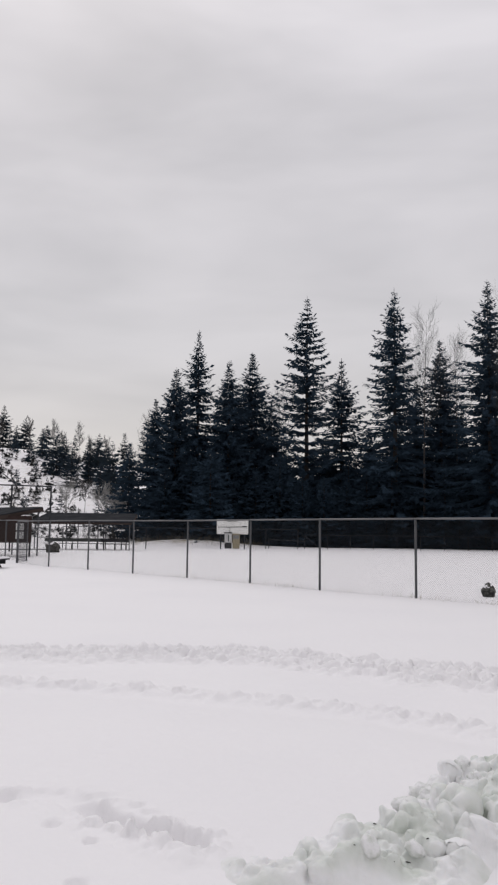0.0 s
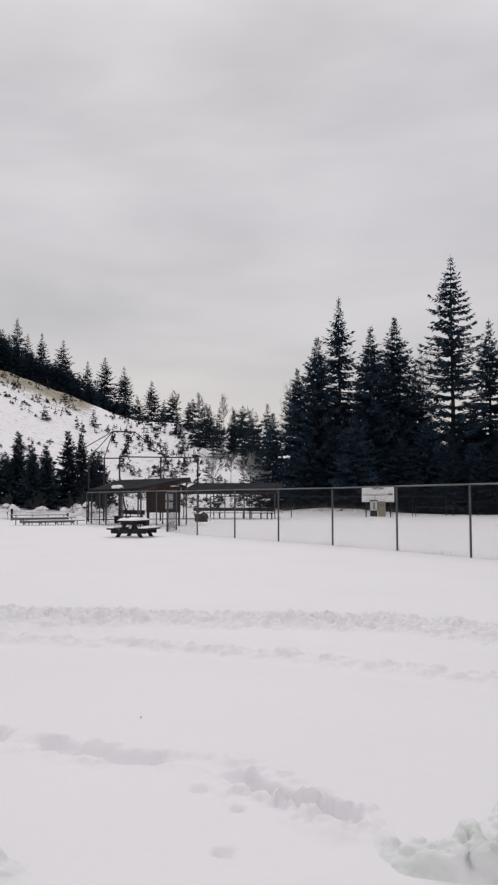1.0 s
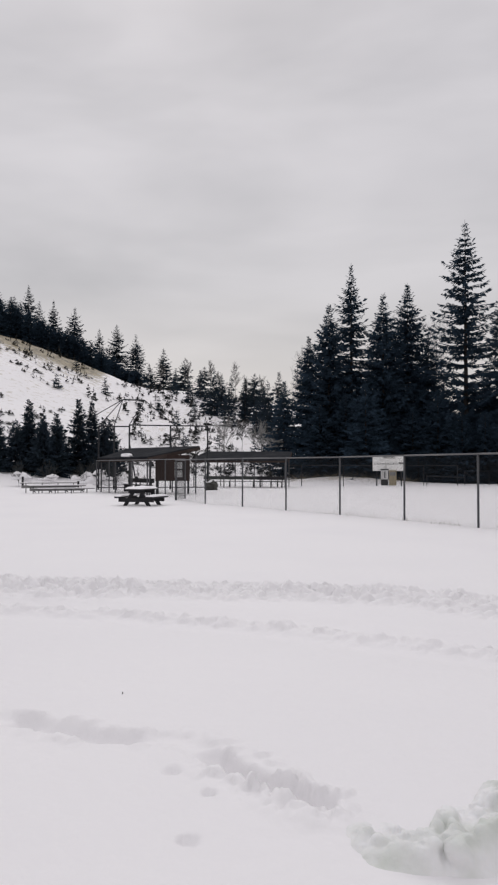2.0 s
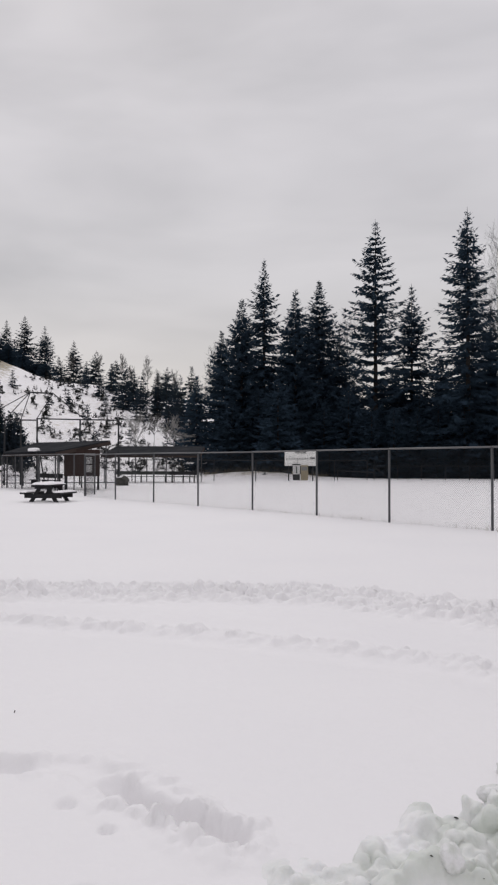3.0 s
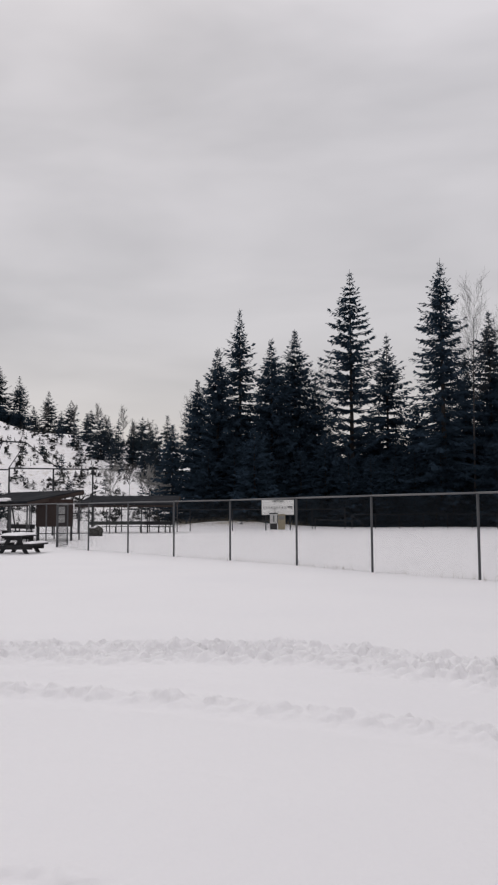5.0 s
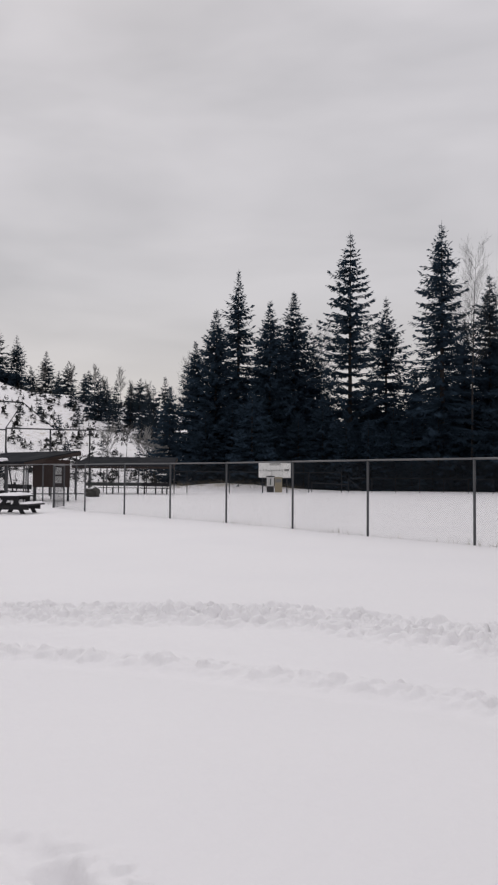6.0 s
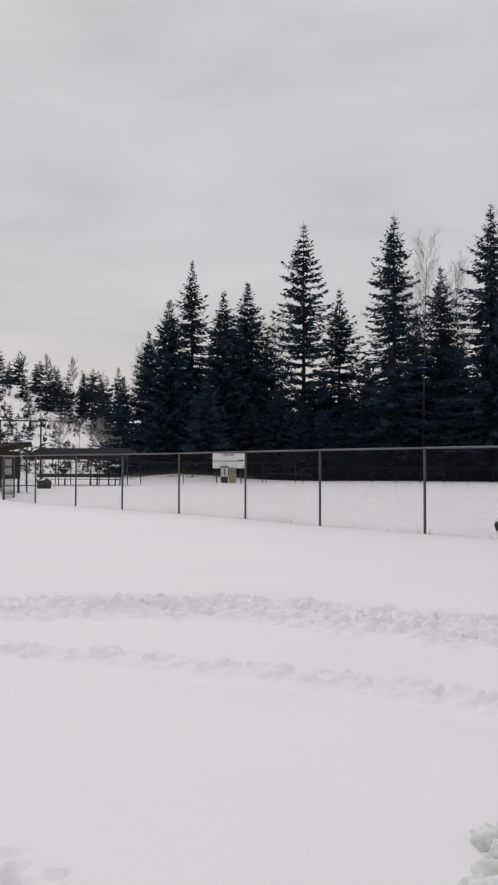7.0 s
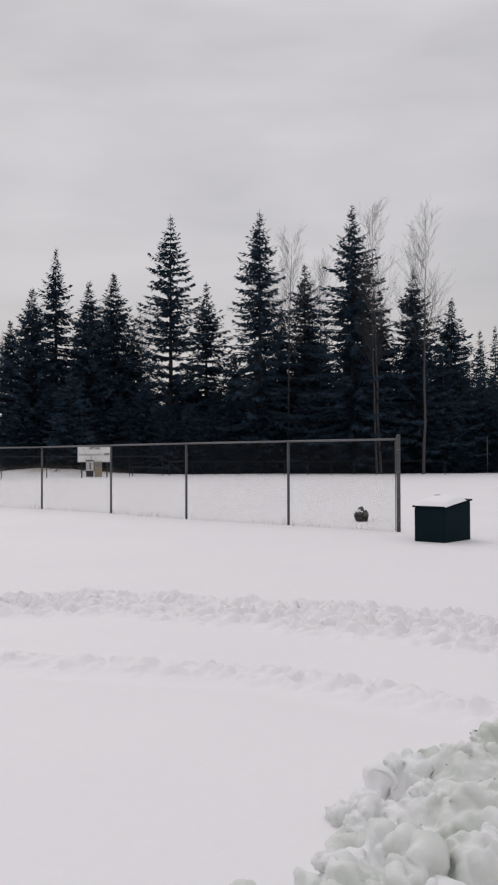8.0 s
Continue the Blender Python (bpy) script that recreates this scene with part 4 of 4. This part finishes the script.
# ---------------------------------------------------------------- scoreboard
def lettering(word, size, m):
    """Raised letters in the built-in font as a bmesh."""
    c = bpy.data.curves.new("letters", "FONT")
    c.body, c.size, c.extrude, c.offset = word, size, 0.004, 0.006
    o = new("letters", c)
    me = bpy.data.meshes.new_from_object(o)
    bpy.data.objects.remove(o)
    bpy.data.curves.remove(c)
    bm = bmesh.new()
    bm.from_mesh(me)
    bpy.data.meshes.remove(me)
    bm.transform(m)
    return bm


def scoreboard(m):
    t = thing("scoreboard", m, "white painted scoreboard with black lettering on two posts", "scoreboard")
    part("panel", box((2.72, 0.05, 1.26), pose(0, 0, 1.92), 0.006), WHITE, t)
    for word, name, x, z, size in [("VISITORS", "title", -0.42, 2.40, 0.24)] + [(str(k + 1), "number", -1.18 + 0.225 * k, 1.90, 0.20) for k in range(9)]:
        part(name, lettering(word, size, pose(x - 0.06, -0.032, z - 0.05, 90, 0, 0)), INK, t)
    part("total_bar", box((0.42, 0.012, 0.10), pose(1.02, -0.031, 1.96), 0.002), INK, t)
    part("home_bar", box((0.72, 0.012, 0.10), pose(-0.36, -0.152, 1.40), 0.002), INK, t)
    part("line_bar", box((2.5, 0.012, 0.018), pose(0, -0.031, 1.86), 0.002), INK, t)
    part("divider", box((0.03, 0.012, 0.5), pose(-0.24, -0.033, 1.62), 0.002), INK, t)
    for x in (-1.02, 1.04):
        part("post", box((0.10, 0.10, 2.3), pose(x, 0.08, 0.95)), DARKPIPE, t)
    for x, mat, word in ((-0.36, PAPER, "pale notice panel"), (0.32, OCHRE, "ochre notice panel")):
        part("notice_panel", box((0.62, 0.05, 1.28), pose(x, -0.12, 0.70), 0.006), mat, t, word)
    part("dark_panel", box((0.60, 0.02, 0.50), pose(-0.36, -0.158, 0.32), 0.004), INK, t)
    part("notice_frame", box((0.5, 0.02, 0.30), pose(0.32, -0.158, 1.05), 0.004), GREYWOOD, t)
    part("notice_picture", box((0.10, 0.02, 0.55), pose(-0.34, -0.158, 0.95), 0.004), BENCHGREEN, t)


scoreboard(pose(-1.33, 70.2, height_at(-1.33, 70.2), 0, 0, 1))

# ---------------------------------------------------------------- outfield fences, goal frame and poles
chain_fence("outfield_fence", [(-15, 66.0), (-11.8, 66.6), (-8.4, 67.2), (-5.0, 67.9), (-1.5, 71.4), (1.6, 72.3), (4.5, 73.2)], 1.75, "dull chain-link fence across the outfield", cell=0.2, r=0.035, wire=0)
chain_fence("low_field_fence", [(5.3 + 2.1 * k, 76.0 - 0.30 * k) for k in range(13)], 1.28, "low chain-link fence before the dark wood", cell=0.2, r=0.03, wire=0)
for o in [o for o in bpy.data.objects if o.name.split(".")[0] in ("post", "top_rail") and o.parent and o.parent.name in ("outfield_fence", "low_field_fence")]:
    o.data.materials[0] = DULLSTEEL
t = thing("field_rail", Matrix(), "low dull pipe rail beside the field gate", "rail")
part("rail", tube((1.9, 73.6, 0.85), (5.2, 74.6, 0.70), 0.035), DULLSTEEL, t)
for x, y, h in ((1.9, 73.6, 0.95), (5.2, 74.6, 0.75)):
    part("post", tube((x, y, -0.3), (x, y, h), 0.04), DULLSTEEL, t)
part("brace", tube((5.3, 76.0, 1.2), (6.4, 75.7, 0.3), 0.03), DULLSTEEL, t)
t = thing("pole", pose(38.4, 80, height_at(38.4, 80)), "thin pale pole at the end of the field", "pole")
part("shaft", tube((0, 0, -0.4), (0, 0, 3.7), 0.05), STEEL, t)

for x, y, h in ((-27.2, 55.0, 0.85), (-22.4, 57.5, 1.15), (-24.6, 59.0, 0.5)):
    t = thing("wooden_post", pose(x, y, height_at(x, y)), "short dark wooden post in the snow", "post", "field edge posts")
    part("shaft", box((0.13, 0.13, h + 0.3), pose(0, 0, (h - 0.3) / 2), 0.02), TIMBER, t)
    s = part("snow_cap", lump((0.08, 0.08, 0.05), x, 0.2, 2, -0.02), SNOW_CAP, t)
    s.matrix_local = pose(0, 0, h + 0.01)

# ---------------------------------------------------------------- boulders
for x, y, size, seed in ((-12.9, 54.0, (0.46, 0.40, 0.42), 4.0), (5.88, 19.95, (0.145, 0.14, 0.19), 2.0)):
    t = thing("boulder", pose(x, y, height_at(x, y) - 0.02), "dark rough stone with a cap of snow", "boulder", "snow-capped stones")
    o = smooth(part("stone", lump(size, seed, 0.34, 4, -9.0), STONE, t))
    o.matrix_local = pose(0, 0, size[2] * 0.7)
    s = smooth(part("snow_cap", lump((size[0] * 0.8, size[1] * 0.8, size[2] * 0.30), seed + 1, 0.4, 3, -0.03), SNOW_CAP, t))
    s.matrix_local = pose(-size[0] * 0.12, 0, size[2] * 1.36)


# ---------------------------------------------------------------- dark steel bin with a snowy lid
def grit_bin():
    n, l, r = Vector((5.80, 14.98)), Vector((5.41, 15.40)), Vector((6.53, 15.52))
    back = l + r - n
    t = thing("grit_bin", pose(n.x, n.y, height_at(n.x, n.y)), "dark green steel storage bin with a snow-covered lid", "bin")
    ground = [p - n for p in (n, r, back, l)]
    lid_z = (0.60, 0.70, 0.72, 0.60)
    bm = bmesh.new()
    lower = [bm.verts.new((p.x, p.y, -0.25)) for p in ground]
    upper = [bm.verts.new((p.x, p.y, h)) for p, h in zip(ground, lid_z)]
    bm.faces.new(upper)
    bm.faces.new(lower[::-1])
    for k in range(4):
        bm.faces.new((lower[k], lower[(k + 1) % 4], upper[(k + 1) % 4], upper[k]))
    bmesh.ops.bevel(bm, geom=list(bm.edges), offset=0.012, segments=2, affect="EDGES")
    part("body", bm, TEAL, t)
    mid = sum(ground, Vector((0, 0))) / 4
    bm = bmesh.new()
    wide = [(p - mid) * 1.07 + mid for p in ground]
    lower = [bm.verts.new((p.x, p.y, h + 0.005)) for p, h in zip(wide, lid_z)]
    upper = [bm.verts.new((p.x, p.y, h + 0.032)) for p, h in zip(wide, lid_z)]
    bm.faces.new(upper)
    bm.faces.new(lower[::-1])
    for k in range(4):
        bm.faces.new((lower[k], lower[(k + 1) % 4], upper[(k + 1) % 4], upper[k]))
    lid = part("lid", bm, TEAL, t)
    part("lid_handle", box((0.16, 0.03, 0.025), pose(mid.x + 0.05, mid.y + 0.35, 0.79, 0, 0, 30), 0.006), DIRT, lid)
    # snow lying on the slope of the lid
    n1, n2 = 14, 14
    verts, faces = [], []
    for i in range(n1 + 1):
        for j in range(n2 + 1):
            u, v = i / n1, j / n2
            reach = 0.80 + 0.06 * noise.noise(Vector((v * 2.5, 4.0, 2.0)))
            ease = -0.02 + 1.02 * v + 0.02 * noise.noise(Vector((u * 4, 1.0, 7.0)))
            p = wide[0].lerp(wide[1], u * reach).lerp(wide[3].lerp(wide[2], u * reach), ease)
            h = (lid_z[0] * (1 - u) + lid_z[1] * u) * (1 - v) + (lid_z[3] * (1 - u) + lid_z[2] * u) * v
            edge = (1 - (2 * u - 1) ** 6) * (1 - (2 * v - 1) ** 6)
            verts.append((p.x, p.y, h + 0.030 + (0.085 + 0.03 * noise.noise(Vector((u * 3, v * 3, 1)))) * edge ** 0.5 - 0.012 * (edge < 0.05)))
    for i in range(n1):
        for j in range(n2):
            a = i * (n2 + 1) + j
            faces.append((a, a + n2 + 1, a + n2 + 2, a + 1))
    s = smooth(part("bin_snow", (verts, faces), SNOW_CAP))
    s.matrix_world = t.matrix_world
    tagged(s, "soft layer of snow on the bin lid", "snow")


grit_bin()


# ---------------------------------------------------------------- dry stalks along the fence
def stalks(name, spots, label, tall=0.16, each=5, spread=0.18):
    rng = random.Random(21)
    verts, faces = [], []
    roots = [(x + rng.gauss(0, spread), y + rng.gauss(0, spread)) for x, y in spots for k in range(each)]
    for (px, py), lift in zip(roots, heights([q[0] for q in roots], [q[1] for q in roots])):
        z = lift - 0.02
        h = rng.uniform(0.3, 1.2) * tall
        lean = Vector((rng.gauss(0, 0.35), rng.gauss(0, 0.35), 1)) * h
        w = Vector((rng.uniform(-1, 1), rng.uniform(-1, 1), 0)).normalized() * 0.004
        i = len(verts)
        p = Vector((px, py, z))
        verts.extend([tuple(p + w), tuple(p - w), tuple(p + lean)])
        faces.append((i, i + 1, i + 2))
    tagged(part(name, (verts, faces), STRAW), label, "grass", kind="stuff")


rng = random.Random(5)
line = []
for (ax, ay), (bx, by) in zip(FENCE_POSTS[3:], FENCE_POSTS[4:]):
    for k in range(9):
        f = rng.random()
        line.append((ax + (bx - ax) * f, ay + (by - ay) * f))
line += [(6.35, 19.6), (6.5, 19.2), (6.2, 19.9), (5.3, 18.0), (1.2, 22.8), (1.0, 23.0)] * 3
stalks("fence_grass", line, "dry grass stalks poking through snow under the fence")
stalks("field_edge_grass", [(rng.uniform(-12, 1), rng.uniform(79, 83.5)) for k in range(260)], "dry pale grass on the bank beyond the field", 0.7, 6, 0.5)


# ---------------------------------------------------------------- ploughed snow along the way
def snow_windrow(points, reach, half, crest_low, crest_high, seed, knobs, label, bark=None):
    t = thing("snow_windrow", Matrix(), label, "snow heap", "ploughed snow")
    rng = random.Random(seed)
    line = [Vector(p) for p in points]
    length = [0.0]
    for p, q in zip(line, line[1:]):
        length.append(length[-1] + (q - p).length)

    def at(s):
        for k in range(len(line) - 1):
            if s <= length[k + 1]:
                return line[k].lerp(line[k + 1], (s - length[k]) / (length[k + 1] - length[k]))
        return line[-1]

    ns, nw = int(reach * 130), int(half * 260)
    plan = []
    for i in range(ns + 1):
        s = reach * i / ns
        p, q = at(max(0, s - 0.15)), at(s + 0.15)
        d = (q - p).normalized()
        c = (p + q) / 2
        for j in range(nw + 1):
            w = (j / nw * 2 - 1) * half
            plan.append((c.x - d.y * w, c.y + d.x * w, s, w))
    x, y, s, w = np.array(plan).T
    g = ground_height(x, y)
    wob = 0.30 * (bumps(x * 2.2, y * 2.2, seed) - 0.5) + 0.22 * (bumps(x * 6, y * 6, seed + 1) - 0.5)
    body = np.clip(1 - (np.abs(w + wob) / (half * (0.43 + 0.31 * np.clip(s / 1.4, 0, 1)))) ** 2, 0, 1) * step(0, 0.4, s + 0.3 * (bumps(x * 4, y * 4, seed + 12) - 0.5)) * step(0, 0.7, reach - s + 0.3 * (bumps(x * 4, y * 4, seed + 13) - 0.5))
    soft = step(0, 0.7, body)
    crest = crest_low + (crest_high - crest_low) * step(0.7, 1.9, s)
    ux, uy = x + 0.22 * (rough_noise(x * 5, y * 5, seed + 2) - 0.45), y + 0.22 * (rough_noise(x * 5, y * 5, seed + 3) - 0.45)
    big = 0.115 * domes(ux, uy, 4.2, seed + 4, 0.1) + 0.05 * domes(ux, uy, 7.5, seed + 11, 0.2)
    z = g - 0.015 + body * crest * (0.55 + 0.9 * bumps(x * 3, y * 3, seed + 8)) + soft * big
    sheet = np.stack([x, y, z], 1).reshape(ns + 1, nw + 1, 3)
    for again in range(2):
        sheet[1:-1, 1:-1] = 0.2 * sheet[1:-1, 1:-1] + 0.2 * (sheet[2:, 1:-1] + sheet[:-2, 1:-1] + sheet[1:-1, 2:] + sheet[1:-1, :-2])
    # smaller knobs stand out square to the lumps that carry them, with hollows between
    for amounts in (((0.062, 10.0), (0.034, 19.0)), ((0.014, 38.0), (0.006, 70.0))):
        facing = np.cross(np.gradient(sheet, axis=0), np.gradient(sheet, axis=1))
        facing = facing / np.maximum(1e-9, np.linalg.norm(facing, axis=2, keepdims=True))
        facing = facing * np.sign(facing[..., 2:3] + 1e-9)
        fx, fy = sheet[..., 0] + 0.35 * sheet[..., 2], sheet[..., 1] + 0.6 * sheet[..., 2]
        fx, fy = fx + 0.10 * (rough_noise(fx * 9, fy * 9, seed + 41) - 0.45), fy + 0.10 * (rough_noise(fx * 9, fy * 9, seed + 43) - 0.45)
        knob = sum(size * (domes(fx, fy, rate, seed + int(rate), 0.30) - 0.2) * (0.25 + 1.2 * step(0.3, 0.75, bumps(fx * rate * 0.3, fy * rate * 0.3, seed + 31))) for size, rate in amounts)
        knob = knob + 0.022 * (rough_noise(fx * 14, fy * 14, seed + 7, 5) - 0.45)
        sheet = sheet + facing * (knob * soft.reshape(ns + 1, nw + 1))[..., None]
        sheet[1:-1, 1:-1] = 0.5 * sheet[1:-1, 1:-1] + 0.125 * (sheet[2:, 1:-1] + sheet[:-2, 1:-1] + sheet[1:-1, 2:] + sheet[1:-1, :-2])
    verts = sheet.reshape(-1, 3)
    i, j = np.meshgrid(np.arange(ns), np.arange(nw), indexing="ij")
    k = i * (nw + 1) + j
    faces = np.stack([k, k + nw + 1, k + nw + 2, k + 1], -1).reshape(-1, 4)
    smooth(part("packed_snow", (verts.tolist(), faces.tolist()), SNOW_HEAP, t))
    top = [(v, v[2] - f) for v, f in zip(verts.tolist(), g.tolist())]
    kinds = [smooth(part("snow_chunk", lump((1.0, rng.uniform(0.7, 1.0), rng.uniform(0.7, 1.0)), 20.0 + q * 2.3, 0.40, 3, -9.0), SNOW_CHUNK, t)) for q in range(6)]
    places = list(knobs)
    while len(places) < 34:
        v, up = top[rng.randrange(len(top))]
        if up > 0.03:
            size = 0.012 + 0.04 * rng.random() ** 2
            places.append((v[0], v[1], size, up + size * 0.1))
    for q, (cx, cy, size, up) in enumerate(places):
        o = kinds[q] if q < len(kinds) else new("snow_chunk", kinds[q % len(kinds)].data)
        o.parent = t
        o.matrix_world = Matrix.LocRotScale((cx, cy, height_at(cx, cy) + up), Euler((rng.gauss(0, 0.4), rng.gauss(0, 0.4), rng.uniform(0, 6.28))), (size, size, size * rng.uniform(0.8, 1.15)))
    if bark:
        v = min((v for v, up in top), key=lambda v: (v[0] - bark[0]) ** 2 + (v[1] - bark[1]) ** 2)
        bm = bmesh.new()
        for q in range(5):
            f, e = q / 5 - 0.5, (q + 1) / 5 - 0.5
            add_tube(bm, (f * 0.07, 0, 0.012 - f * f * 0.05), (e * 0.07, 0, 0.012 - e * e * 0.05), 0.007 - 0.004 * abs(f), 0.007 - 0.004 * abs(e), 6)
        o = part("bark_piece", bm, DIRT, t, "black curled scrap of bark")
        o.matrix_world = pose(v[0], v[1], v[2] + 0.004, 0, 0, 15)
    for q in range(70):
        v, up = top[rng.randrange(len(top))]
        if up < 0.05:
            continue
        size = rng.uniform(0.0025, 0.006)
        o = part("debris", lump((size * rng.uniform(1, 3), size, size * 0.7), q * 1.7, 0.3, 1), DIRT, t, "dark twig or grit")
        o.matrix_world = pose(v[0], v[1], v[2] + size * 0.5, 0, 0, rng.uniform(0, 360))


snow_windrow(WINDROW, 3.4, 0.66, 0.05, 0.10, 33, [(1.02, 4.88, 0.065, 0.01), (1.10, 4.84, 0.06, 0.05)], "ploughed heap of broken greyish snow chunks", (1.47, 4.72))
snow_windrow([(-3.0, 3.05), (-2.2, 3.15), (-1.75, 3.22), (-1.3, 3.2), (-1.0, 3.1)], 1.75, 0.42, 0.05, 0.07, 57, [], "small heap of dirty snow beside the way")

t = thing("fallen_twig", pose(-1.70, 5.60, height_at(-1.70, 5.60)), "tiny dark twig lying on smooth snow", "twig")
part("stem", tube((0, 0, -0.004), (0.004, 0.003, 0.014), 0.003, 6), DIRT, t)
